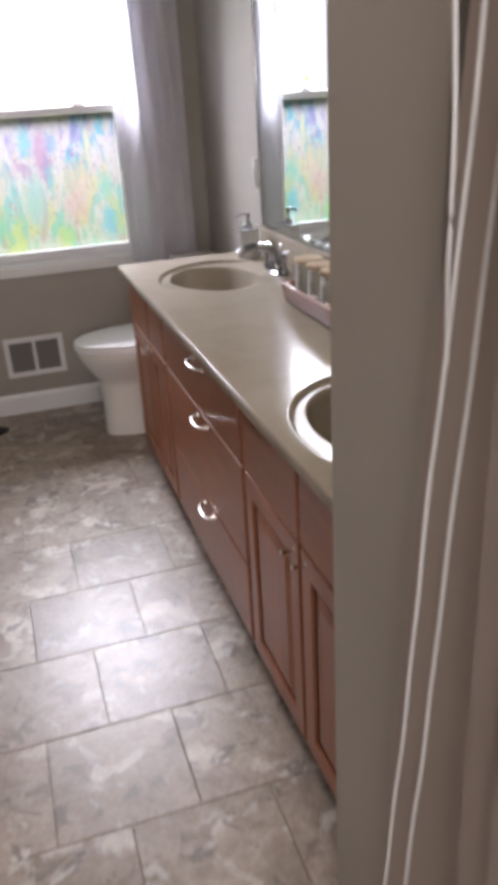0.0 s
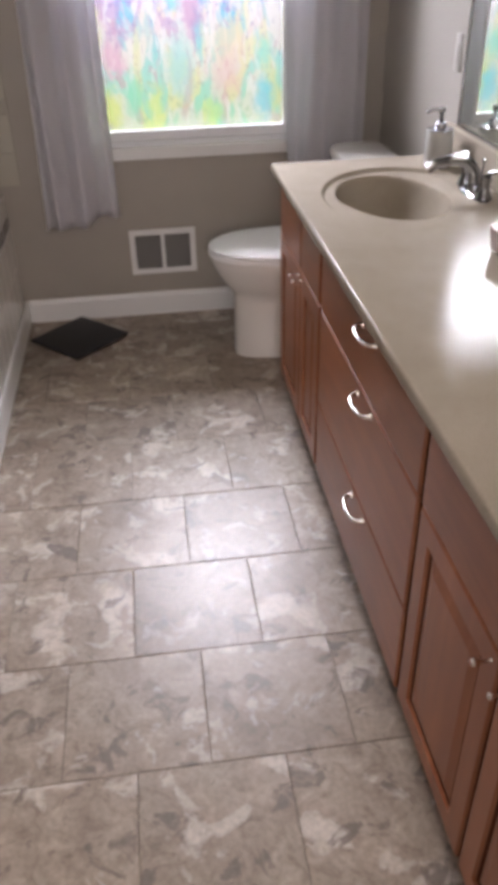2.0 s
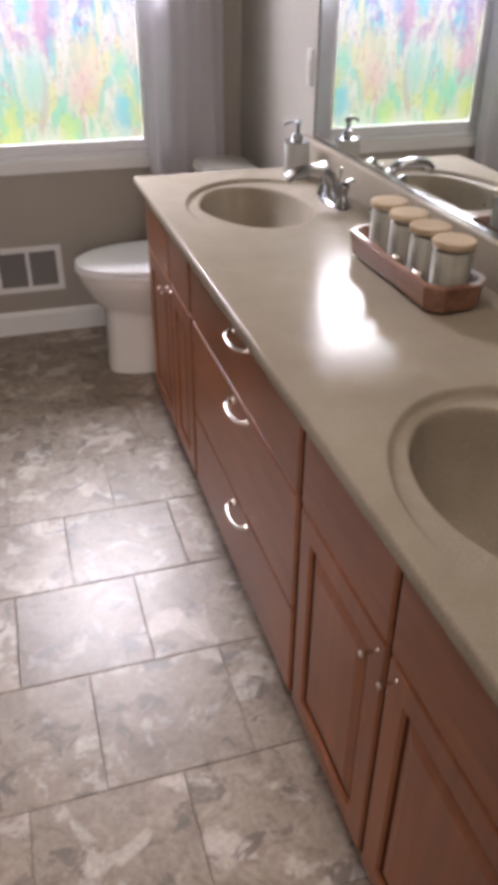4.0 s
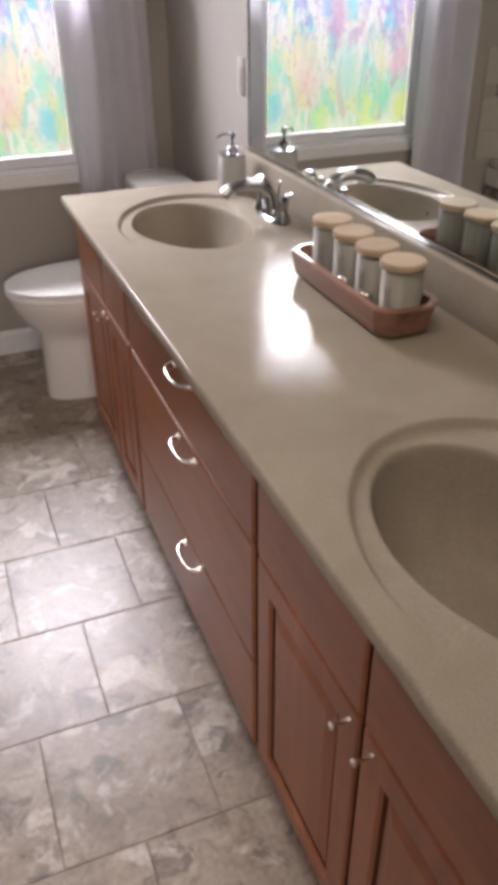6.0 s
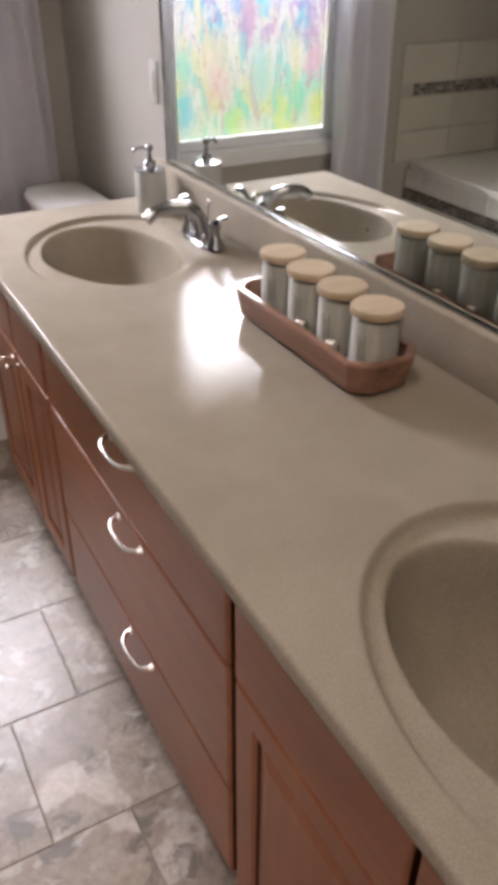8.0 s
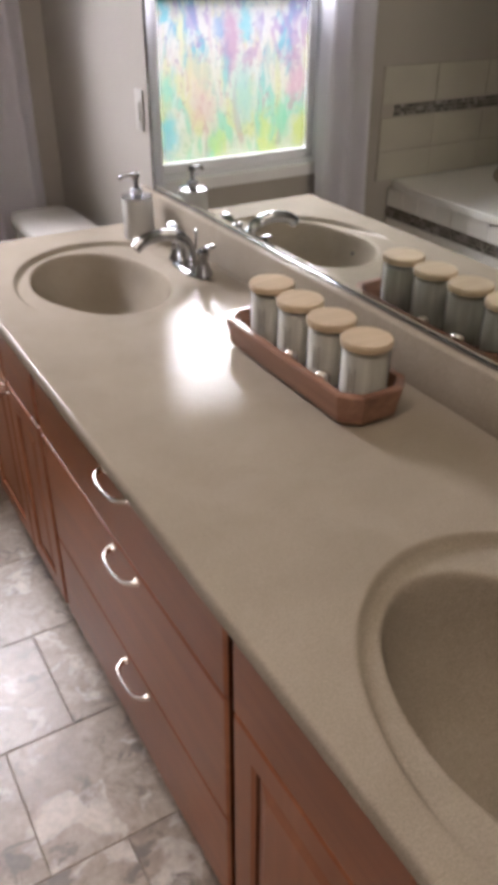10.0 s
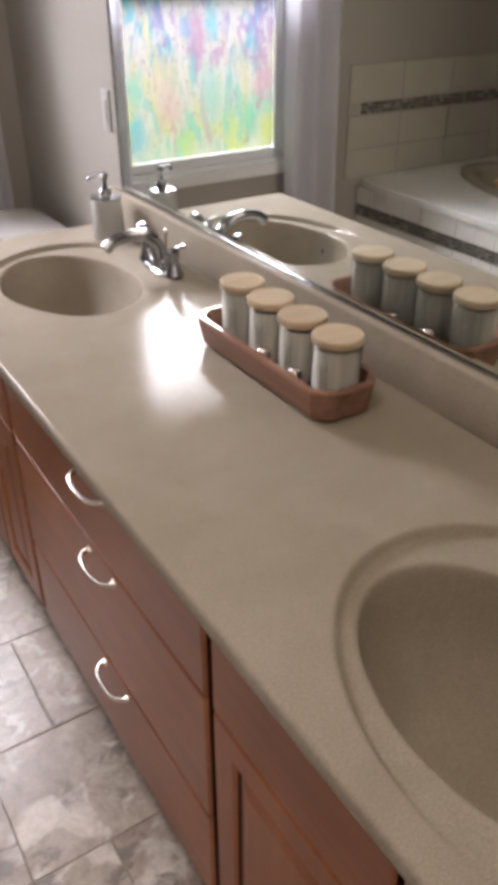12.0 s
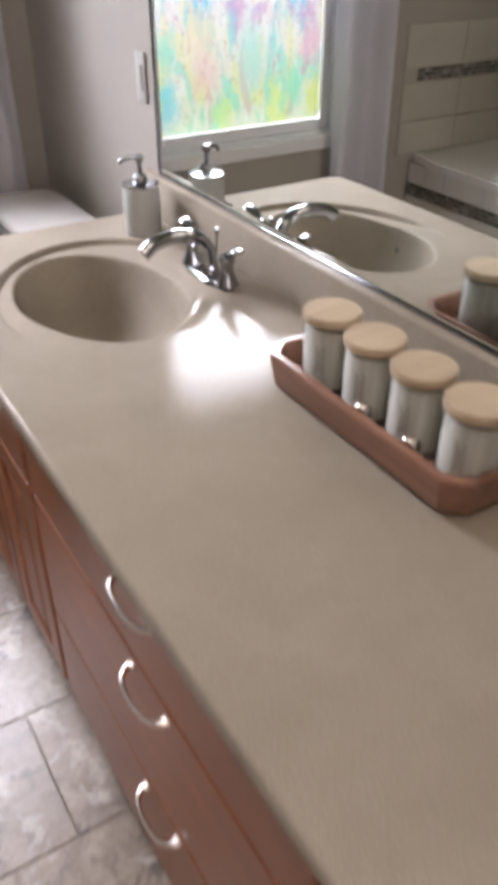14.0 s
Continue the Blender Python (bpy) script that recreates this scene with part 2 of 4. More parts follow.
FILM_STROKES = (
    (0.40, 0.83, 0.06, 0.17, (0.30, 0.76, 0.90), 0.8), (0.50, 0.72, 0.08, 0.24, (0.72, 0.42, 0.64), 0.75),
    (0.57, 0.80, 0.05, 0.12, (0.34, 0.55, 0.88), 0.7), (0.73, 0.88, 0.05, 0.12, (0.50, 0.42, 0.80), 0.7),
    (0.90, 0.91, 0.04, 0.12, (0.20, 0.74, 0.92), 0.8), (0.70, 0.52, 0.13, 0.16, (0.95, 0.80, 0.55), 0.7),
    (0.90, 0.46, 0.07, 0.14, (0.40, 0.86, 0.70), 0.8), (0.90, 0.17, 0.07, 0.18, (0.30, 0.78, 0.84), 0.8),
    (0.68, 0.32, 0.12, 0.19, (0.92, 0.60, 0.56), 0.6), (0.06, 0.42, 0.10, 0.12, (0.92, 0.58, 0.68), 0.75),
    (0.07, 0.63, 0.03, 0.07, (0.62, 0.34, 0.52), 0.6), (0.42, 0.38, 0.10, 0.26, (0.46, 0.84, 0.78), 0.7),
    (0.16, 0.22, 0.06, 0.18, (0.36, 0.86, 0.56), 0.8), (0.03, 0.12, 0.06, 0.16, (0.84, 0.92, 0.26), 0.8),
    (0.27, 0.14, 0.06, 0.17, (0.84, 0.94, 0.30), 0.8), (0.60, 0.10, 0.07, 0.09, (0.62, 0.92, 0.34), 0.8),
    (0.80, 0.74, 0.03, 0.18, (0.96, 0.92, 0.58), 0.7), (0.25, 0.60, 0.05, 0.20, (0.90, 0.84, 0.70), 0.6),
    (0.31, 0.80, 0.03, 0.16, (0.60, 0.55, 0.85), 0.5),
)


def make_film():
    """Painted flowers on a privacy film: upright streaks of colour that change with height, on a milky ground."""
    m = bpy.data.materials.new("coloured_window_film")
    m.use_nodes = True
    tc = nd(m, "ShaderNodeTexCoord")
    sep = nd(m, "ShaderNodeSeparateXYZ")
    lk(m, tc.outputs["Object"], sep.inputs[0])
    hgt = nd(m, "ShaderNodeMapRange")
    hgt.inputs["From Min"].default_value = 0.76
    hgt.inputs["From Max"].default_value = 1.341
    lk(m, sep.outputs["Z"], hgt.inputs["Value"])
    h = hgt.outputs[0]

    def streaks(sx, sz, off, distortion, lo, hi, detail=3.0):
        mp = nd(m, "ShaderNodeMapping")
        mp.inputs["Scale"].default_value = (sx, 1, sz)
        mp.inputs["Location"].default_value = (off, off * 0.7, off * 1.3)
        lk(m, tc.outputs["Object"], mp.inputs["Vector"])
        n = noise_tex(m, mp.outputs[0], 1.0, detail, 0.55, distortion)
        return ramp(m, n, [(lo, grey(0.0)), (hi, grey(1.0))])

    base = ramp(m, h, [(0.0, (0.84, 0.90, 0.64)), (0.25, (0.84, 0.90, 0.68)), (0.5, (0.93, 0.89, 0.78)), (0.8, (0.92, 0.87, 0.88)), (1.0, (0.92, 0.88, 0.92))])
    layers = [
        (ramp(m, h, [(0.0, (0.34, 0.86, 0.50)), (0.35, (0.42, 0.86, 0.70)), (0.7, (0.20, 0.62, 0.82)), (1.0, (0.24, 0.55, 0.86))]), streaks(9, 3.2, 3.1, 1.0, 0.50, 0.56, 2.5), 0.85),
        (ramp(m, h, [(0.0, (0.86, 0.91, 0.34)), (0.3, (0.91, 0.90, 0.44)), (0.6, (0.92, 0.86, 0.56)), (1.0, (0.90, 0.84, 0.72))]), streaks(10, 3.6, 9.4, 1.0, 0.53, 0.58, 2.5), 0.8),
        (ramp(m, h, [(0.0, (0.70, 0.52, 0.46)), (0.35, (0.76, 0.44, 0.46)), (0.7, (0.62, 0.38, 0.72)), (1.0, (0.50, 0.36, 0.78))]), streaks(10, 5.2, 17.7, 1.2, 0.55, 0.61, 2.0), 0.6),
        (ramp(m, h, [(0.0, (0.60, 0.86, 0.80)), (0.4, (0.92, 0.60, 0.62)), (0.75, (0.86, 0.55, 0.70)), (1.0, (0.66, 0.50, 0.80))]), streaks(24, 9.0, 27.2, 1.0, 0.57, 0.62, 1.5), 0.35),
        (ramp(m, h, [(0.0, (0.30, 0.70, 0.30)), (0.4, (0.56, 0.30, 0.40)), (0.75, (0.30, 0.30, 0.66)), (1.0, (0.34, 0.40, 0.80))]), streaks(52, 38.0, 41.0, 0.5, 0.58, 0.64, 1.5), 0.36),
        (ramp(m, h, [(0.0, (0.95, 0.97, 0.80)), (1.0, (0.96, 0.95, 0.97))]), streaks(30, 9.0, 57.0, 0.8, 0.58, 0.64, 2.0), 0.7),
    ]
    c = base
    for color, mask, amount in layers:
        scaled = nd(m, "ShaderNodeMath")
        scaled.operation = "MULTIPLY"
        scaled.inputs[1].default_value = amount
        lk(m, mask, scaled.inputs[0])
        c = mixc(m, scaled.outputs[0], c, color)
    wob = nd(m, "ShaderNodeTexNoise", Scale=30.0, Detail=5.0, Roughness=0.6)
    lk(m, tc.outputs["Object"], wob.inputs["Vector"])
    shift = nd(m, "ShaderNodeVectorMath")
    shift.operation = "MULTIPLY_ADD"
    shift.inputs[1].default_value = (0.075, 0.0, 0.20)
    lk(m, wob.outputs["Color"], shift.inputs[0])
    lk(m, tc.outputs["Object"], shift.inputs[2])
    for u, v, w, hh, color, amount in FILM_STROKES:
        mp = nd(m, "ShaderNodeMapping")
        mp.vector_type = "TEXTURE"
        mp.inputs["Location"].default_value = (0.515 + 0.688 * u + 0.0375, Y_WIN + 0.044, 0.762 + 0.578 * v + 0.10)
        mp.inputs["Scale"].default_value = (0.688 * w, 1.0, 0.578 * hh)
        lk(m, shift.outputs[0], mp.inputs["Vector"])
        ln = nd(m, "ShaderNodeVectorMath")
        ln.operation = "LENGTH"
        lk(m, mp.outputs[0], ln.inputs[0])
        c = mixc(m, ramp(m, ln.outputs["Value"], [(0.35, grey(amount)), (1.05, grey(0.0))]), c, color)
    dens = mixc(m, 1.0, c, grey(FILM_DENSITY), "MULTIPLY")
    tl = nd(m, "ShaderNodeBsdfTranslucent")
    lk(m, dens, tl.inputs["Color"])
    gl = nd(m, "ShaderNodeBsdfGlossy", Roughness=0.15)
    gl.inputs["Color"].default_value = (0.8, 0.8, 0.8, 1)
    mx = nd(m, "ShaderNodeMixShader")
    mx.inputs[0].default_value = 0.04
    lk(m, tl.outputs[0], mx.inputs[1])
    lk(m, gl.outputs[0], mx.inputs[2])
    lk(m, mx.outputs[0], m.node_tree.nodes["Material Output"].inputs["Surface"])
    return m


FILM_DENSITY = 0.115
FILM = make_film()


def smooth(me, angle=40):
    for p in me.polygons:
        p.use_smooth = True
    me.set_sharp_from_angle(angle=radians(angle))


def part(name, bm, material, parent=None, label="", sm=True, **tags):
    me = bpy.data.meshes.new(name)
    bmesh.ops.recalc_face_normals(bm, faces=bm.faces)
    bm.to_mesh(me)
    bm.free()
    me.materials.append(material)
    if sm:
        smooth(me)
    ob = new(name, me)
    ob.parent = parent
    tagged(ob, label, **tags)
    return ob


def thing(name, label, category, at=(0, 0, 0), group="", rz=0):
    ob = new(name)
    ob.matrix_world = pose(*at, 0, 0, rz)
    ob.empty_display_size = 0.05
    return tagged(ob, label, category, group)


def box(x0, x1, y0, y1, z0, z1, bevel=0.0, seg=2, bm=None):
    b = bmesh.new()
    bmesh.ops.create_cube(b, size=1.0)
    for v in b.verts:
        v.co = Vector(((x0 + x1) / 2 + v.co.x * (x1 - x0), (y0 + y1) / 2 + v.co.y * (y1 - y0), (z0 + z1) / 2 + v.co.z * (z1 - z0)))
    if bevel:
        bmesh.ops.bevel(b, geom=b.edges[:], offset=bevel, segments=seg, affect="EDGES", profile=0.5)
    if bm is None:
        return b
    add(bm, b)
    return bm


def add(bm, other):
    me = bpy.data.meshes.new("tmp")
    other.to_mesh(me)
    other.free()
    bm.from_mesh(me)
    bpy.data.meshes.remove(me)
    return bm


def lathe(profile, at=(0, 0, 0), n=40, sx=1.0, sy=1.0, bm=None, close=False):
    """A shape turned about z from (radius, height) pairs."""
    b = bm or bmesh.new()
    rings = []
    for r, z in profile:
        if r < 1e-6:
            rings.append([b.verts.new((at[0], at[1], at[2] + z))])
        else:
            rings.append([b.verts.new((at[0] + sx * r * math.cos(2 * math.pi * i / n), at[1] + sy * r * math.sin(2 * math.pi * i / n), at[2] + z)) for i in range(n)])
    for p, q in zip(rings, rings[1:]):
        for i in range(n):
            j = (i + 1) % n
            if len(p) == 1 and len(q) == 1:
                continue
            if len(p) == 1:
                b.faces.new((p[0], q[i], q[j]))
            elif len(q) == 1:
                b.faces.new((p[i], p[j], q[0]))
            else:
                b.faces.new((p[i], p[j], q[j], q[i]))
    return b


def tube(points, radii, n=14, bm=None, flat=1.0, up=(0, 0, 1)):
    """A round bar through points, with a radius at each; flat squashes it along its own up."""
    b = bm or bmesh.new()
    pts = [Vector(p) for p in points]
    if not isinstance(radii, (list, tuple)):
        radii = [radii] * len(pts)
    rings = []
    for i, p in enumerate(pts):
        d = (pts[min(i + 1, len(pts) - 1)] - pts[max(i - 1, 0)]).normalized()
        u = Vector(up)
        side = d.cross(u)
        if side.length < 1e-3:
            side = d.cross(Vector((1, 0, 0)))
        side.normalize()
        upv = side.cross(d).normalized()
        rings.append([b.verts.new(p + radii[i] * (math.cos(2 * math.pi * k / n) * side + flat * math.sin(2 * math.pi * k / n) * upv)) for k in range(n)])
    for p, q in zip(rings, rings[1:]):
        for i in range(n):
            j = (i + 1) % n
            b.faces.new((p[i], p[j], q[j], q[i]))
    b.faces.new(rings[0][::-1])
    b.faces.new(rings[-1])
    return b


def curve_points(keys, n=8):
    """Catmull-Rom through keys."""
    k = [Vector(p) for p in keys]
    k = [2 * k[0] - k[1]] + k + [2 * k[-1] - k[-2]]
    out = []
    for i in range(1, len(k) - 2):
        for s in range(n):
            t = s / n
            a, b, c, d = k[i - 1], k[i], k[i + 1], k[i + 2]
            out.append(0.5 * ((2 * b) + (c - a) * t + (2 * a - 5 * b + 4 * c - d) * t * t + (3 * b - a - 3 * c + d) * t ** 3))
    out.append(k[-2])
    return out


# ---- plan of the room, metres ----
X_RIGHT = 1.598      # the mirror's wall
X_TUB = 0.073         # face of the tub's apron
X_LEFT = -0.95       # wall beyond the tub
Y_TUB0 = 5.10        # near end of the tub's deck
Y_DOOR = 4.305        # room face of the door's wall
Y_HALL = 4.080       # hall face of it
X_JAMB = 0.940
CEIL_Z = 2.44
Z_TOP = 0.812         # vanity top


def structure(name, bm, material, label, category="wall"):
    return part(name, bm, material, None, label, sm=False, category=category, kind="structure")


floor = structure("floor", box(-1.1, 2.2, 1.9, 7.45, -0.12, -0.003), GROUT, "brown grout bed under mottled stone-look floor tiles", "floor")
ceiling = structure("ceiling", box(-1.1, 2.2, 1.9, 7.45, CEIL_Z, CEIL_Z + 0.1), CEIL, "plain off-white painted ceiling", "ceiling")

# the window's wall, with its opening
WX0, WX1, WZ0, WZ1 = 0.453, 1.256, 0.704, 2.000
b = box(X_LEFT - 0.12, WX0, Y_WIN, Y_WIN + 0.15, 0, CEIL_Z)
box(WX1, X_RIGHT + 0.12, Y_WIN, Y_WIN + 0.15, 0, CEIL_Z, bm=b)
box(WX0, WX1, Y_WIN, Y_WIN + 0.15, 0, WZ0, bm=b)
box(WX0, WX1, Y_WIN, Y_WIN + 0.15, WZ1, CEIL_Z, bm=b)
structure("wall_window", b, WALL, "taupe painted wall round the white bathroom window")
structure("wall_mirror", box(X_RIGHT, X_RIGHT + 0.12, Y_DOOR, Y_WIN, 0, CEIL_Z), WALL, "taupe painted wall behind the vanity and mirror")
structure("wall_tub", box(X_LEFT - 0.12, X_LEFT, Y_TUB0 - 0.12, Y_WIN, 0, CEIL_Z), WALL, "taupe painted wall beyond the bathtub")
structure("wall_tub_end", box(X_LEFT, X_TUB, Y_TUB0 - 0.12, Y_TUB0, 0, CEIL_Z), WALL, "taupe painted wall at the near end of the tub")
structure("wall_entry_side", box(X_TUB - 0.12, X_TUB, 1.9, Y_TUB0 - 0.12, 0, CEIL_Z), WALL, "taupe painted wall beside the bathroom entry")
b = box(X_JAMB, X_RIGHT + 0.12, Y_HALL, Y_DOOR, 0, CEIL_Z)
structure("wall_door", b, WALL, "taupe painted end of the wall beside the doorway")
structure("wall_door_header", box(X_TUB, X_JAMB, Y_HALL, Y_DOOR, 2.06, CEIL_Z), WALL, "taupe painted wall above the doorway")
structure("wall_hall_end", box(X_TUB - 0.12, 2.2, 1.88, 2.0, 0, CEIL_Z), WALL, "plain painted wall behind the hall")
structure("wall_hall_side", box(2.08, 2.2, 2.02, Y_HALL, 0, CEIL_Z), WALL, "plain painted wall of the hall")

# baseboards, with a small moulded top
def baseboard(name, x0, x1, y0, y1, axis, out, label):
    """axis: along which it runs; out: the way it faces."""
    h, t = 0.100, 0.011
    prof = [(0, 0), (t, 0), (t, h - 0.018), (t * 0.75, h - 0.010), (t * 0.45, h - 0.003), (0, h)]
    b = bmesh.new()
    ends = []
    for e in (0, 1):
        ring = []
        for d, z in prof:
            if axis == "x":
                ring.append(b.verts.new(((x0, x1)[e], y0 + out * d, z)))
            else:
                ring.append(b.verts.new((x0 + out * d, (y0, y1)[e], z)))
        ends.append(ring)
    n = len(prof)
    for i in range(n):
        j = (i + 1) % n
        b.faces.new((ends[0][i], ends[0][j], ends[1][j], ends[1][i]))
    b.faces.new(ends[0][::-1])
    b.faces.new(ends[1])
    return structure(name, b, TRIM, label, "baseboard")


baseboard("baseboard_window", X_TUB + 0.016, X_RIGHT, Y_WIN, Y_WIN, "x", -1, "white painted baseboard under the window")
baseboard("baseboard_tub", X_TUB + 0.002, X_TUB, 4.98, Y_WIN, "y", 1, "white painted baseboard along the tub apron")
baseboard("baseboard_entry", X_TUB + 0.002, X_TUB, 2.02, 4.978, "y", 1, "white painted baseboard beside the entry")

# door trim: jamb, stop and casing on the wall's hall side
def leaning(b, y_edge, y0, slope):
    """Lets the edge at y_edge lean: it stands at y0 on the floor and comes forward by slope a metre."""
    for v in b.verts:
        if v.co.y > y_edge:
            v.co.y = y0 - slope * v.co.z
    return b


structure("door_jamb", leaning(box(X_JAMB - 0.0175, X_JAMB - 0.0005, 3.9545, 4.10, 0, 2.058), 4.0, 4.175, 0.100), JAMBTONE, "brown-taupe door jamb", "door frame")
b = box(X_JAMB - 0.018, 2.08, 3.80, 3.953, 0, CEIL_Z)
structure("wall_hall_return", b, WALL, "taupe painted wall return outside the doorway")
b = box(X_JAMB - 0.034, X_JAMB - 0.019, 3.86, 3.953, 0, 2.10, 0.004)
box(X_JAMB - 0.042, X_JAMB - 0.034, 3.875, 3.90, 0, 2.10, 0.003, bm=b)
structure("door_casing", b, JAMBTONE, "brown-taupe moulded door casing", "door frame")

# wavy white lines, placed and leaned to fit the camera's view
for x, y0, slope, z0, z1, wave in ((X_JAMB - 0.0195, 4.166, 0.108, 0.14, 2.04, 0.0016), (X_JAMB - 0.0195, 3.975, -0.050, 1.19, 2.04, 0.0022), (X_JAMB - 0.0190, 4.122, 0.101, 0.002, 2.04, 0.0012)):
    pts = []
    for k in range(61):
        z = z0 + (z1 - z0) * k / 60
        pts.append((x, y0 - slope * z + wave * (math.sin(13 * z + 5 * slope) + 0.6 * math.sin(31 * z)), z))
    structure("jamb_line", tube(pts, 0.0019, 8), TRIM, "thin uneven white line along the door jamb", "door frame")

# ---- window ----
win = tagged(new("window_1"), "white vinyl double-hung window with a coloured film on its lower sash", "window", kind="structure")
win.matrix_world = pose(0.8545, Y_WIN, WZ0)
bpy.context.view_layer.update()


def wpart(name, bm, material, label="", sm=False):
    ob = part(name, bm, material, None, label, sm=sm)
    ob.parent = win
    ob.matrix_parent_inverse = pose(0.8545, Y_WIN, WZ0).inverted()
    return ob


GX0, GX1 = 0.506, 1.203
b = box(WX0 + 0.001, WX0 + 0.018, Y_WIN + 0.015, Y_WIN + 0.145, WZ0 + 0.001, WZ1 - 0.001)
box(WX1 - 0.018, WX1 - 0.001, Y_WIN + 0.015, Y_WIN + 0.145, WZ0 + 0.001, WZ1 - 0.001, bm=b)
box(WX0 + 0.018, WX1 - 0.018, Y_WIN + 0.015, Y_WIN + 0.145, WZ0 + 0.001, WZ0 + 0.02, bm=b)
box(WX0 + 0.018, WX1 - 0.018, Y_WIN + 0.015, Y_WIN + 0.145, WZ1 - 0.02, WZ1 - 0.001, bm=b)
wpart("window_frame", b, VINYL)


def sash(name, y0, y1, z0, z1, rail_lo, rail_hi):
    b = box(WX0 + 0.020, GX0, y0, y1, z0, z1, 0.003)
    box(GX1, WX1 - 0.020, y0, y1, z0, z1, 0.003, bm=b)
    box(GX0 - 0.001, GX1 + 0.001, y0 + 0.001, y1 - 0.001, z0, z0 + rail_lo, 0.003, bm=b)
    box(GX0 - 0.001, GX1 + 0.001, y0 + 0.001, y1 - 0.001, z1 - rail_hi, z1, 0.003, bm=b)
    return wpart(name, b, VINYL)


sash("lower_sash", Y_WIN + 0.030, Y_WIN + 0.060, WZ0 + 0.021, 1.372, 0.036, 0.031)
sash("upper_sash", Y_WIN + 0.066, Y_WIN + 0.096, 1.342, WZ1 - 0.022, 0.030, 0.034)
for cx in (0.68, 1.05):
    b = box(cx - 0.028, cx + 0.028, Y_WIN + 0.034, Y_WIN + 0.056, 1.372, 1.378, 0.002)
    tube(curve_points([(cx - 0.018, Y_WIN + 0.045, 1.380), (cx, Y_WIN + 0.044, 1.386), (cx + 0.02, Y_WIN + 0.036, 1.381)], 5), 0.005, 8, bm=b)
    wpart("sash_lock", b, VINYL, "small white cam lock")
p = wpart("lower_pane", box(GX0 + 0.0005, GX1 - 0.0005, Y_WIN + 0.046, Y_WIN + 0.050, 0.7617, 1.3405), PANE, "clear glass pane")
p.visible_shadow = False
p = wpart("upper_pane", box(GX0 + 0.0005, GX1 - 0.0005, Y_WIN + 0.080, Y_WIN + 0.084, 1.3725, 1.9435), PANE, "clear glass pane")
p.visible_shadow = False
# the film has rounded corners
b = bmesh.new()
r, ring = 0.016, []
for cx, cz, a0 in ((GX1 - r - 0.0007, 1.3403 - r, 0), (GX0 + r + 0.0007, 1.3403 - r, 90), (GX0 + r + 0.0007, 0.7620 + r, 180), (GX1 - r - 0.0007, 0.7620 + r, 270)):
    for k in range(7):
        a = radians(a0 + 15 * k)
        ring.append(b.verts.new((cx + r * math.cos(a), Y_WIN + 0.044, cz + r * math.sin(a))))
b.faces.new(ring)
wpart("privacy_film", b, FILM, "translucent film with upright streaks of green, yellow, pink and blue")
# casing and apron
b = box(WX0 - 0.055, WX0 + 0.002, Y_WIN - 0.016, Y_WIN + 0.0145, WZ0 - 0.044, WZ1 + 0.06, 0.004)
box(WX1 - 0.002, WX1 + 0.055, Y_WIN - 0.016, Y_WIN + 0.0145, WZ0 - 0.044, WZ1 + 0.06, 0.004, bm=b)
box(WX0 + 0.002, WX1 - 0.002, Y_WIN - 0.014, Y_WIN + 0.0145, WZ1 + 0.001, WZ1 + 0.06, 0.004, bm=b)
wpart("window_casing", b, TRIM, "white painted casing")
b = box(WX0 + 0.0025, WX1 - 0.0025, Y_WIN - 0.018, Y_WIN + 0.0145, WZ0 - 0.042, WZ0 + 0.004, 0.004)
wpart("window_sill", b, TRIM, "white painted sill board")

# ---- curtains ----
def curtain(name, top, bottom, z_lo, phase, label, y=7.240, flat=(0.0, 0.0)):
    """top, bottom: x at the two edges; z_lo: heights of the hem at the two edges."""
    b = bmesh.new()
    nu, nv = 120, 46
    grid = []
    for j in range(nv + 1):
        t = j / nv
        row = []
        for i in range(nu + 1):
            u = i / nu
            zl = z_lo[0] + (z_lo[1] - z_lo[0]) * u + 0.012 * math.sin(9 * u + phase)
            z = zl + (2.06 - zl) * t
            s = 1 - t
            x0 = bottom[0] + (top[0] - bottom[0]) * t
            x1 = bottom[1] + (top[1] - bottom[1]) * t
            uu = u + 0.018 * math.sin(5 * u * math.pi + 2.2 * t + phase)
            x = x0 + (x1 - x0) * uu
            amp = (0.019 + 0.010 * s) * (1.35 - flat[0] * u - flat[1] * (1 - u))
            yy = y + amp * math.sin(2 * math.pi * (2.9 * u + 0.12 * math.sin(3 * t + phase)) + phase) + 0.006 * math.sin(23 * u + 5 * t + phase)
            row.append(b.verts.new((x, yy, z)))
        grid.append(row)
    for j in range(nv):
        for i in range(nu):
            b.faces.new((grid[j][i], grid[j][i + 1], grid[j + 1][i + 1], grid[j + 1][i]))
    ob = part(name, b, CLOTH, None, label, category="curtain", group="curtains at the window")
    mod = ob.modifiers.new("cloth", "SOLIDIFY")
    mod.thickness = 0.0018
    return ob


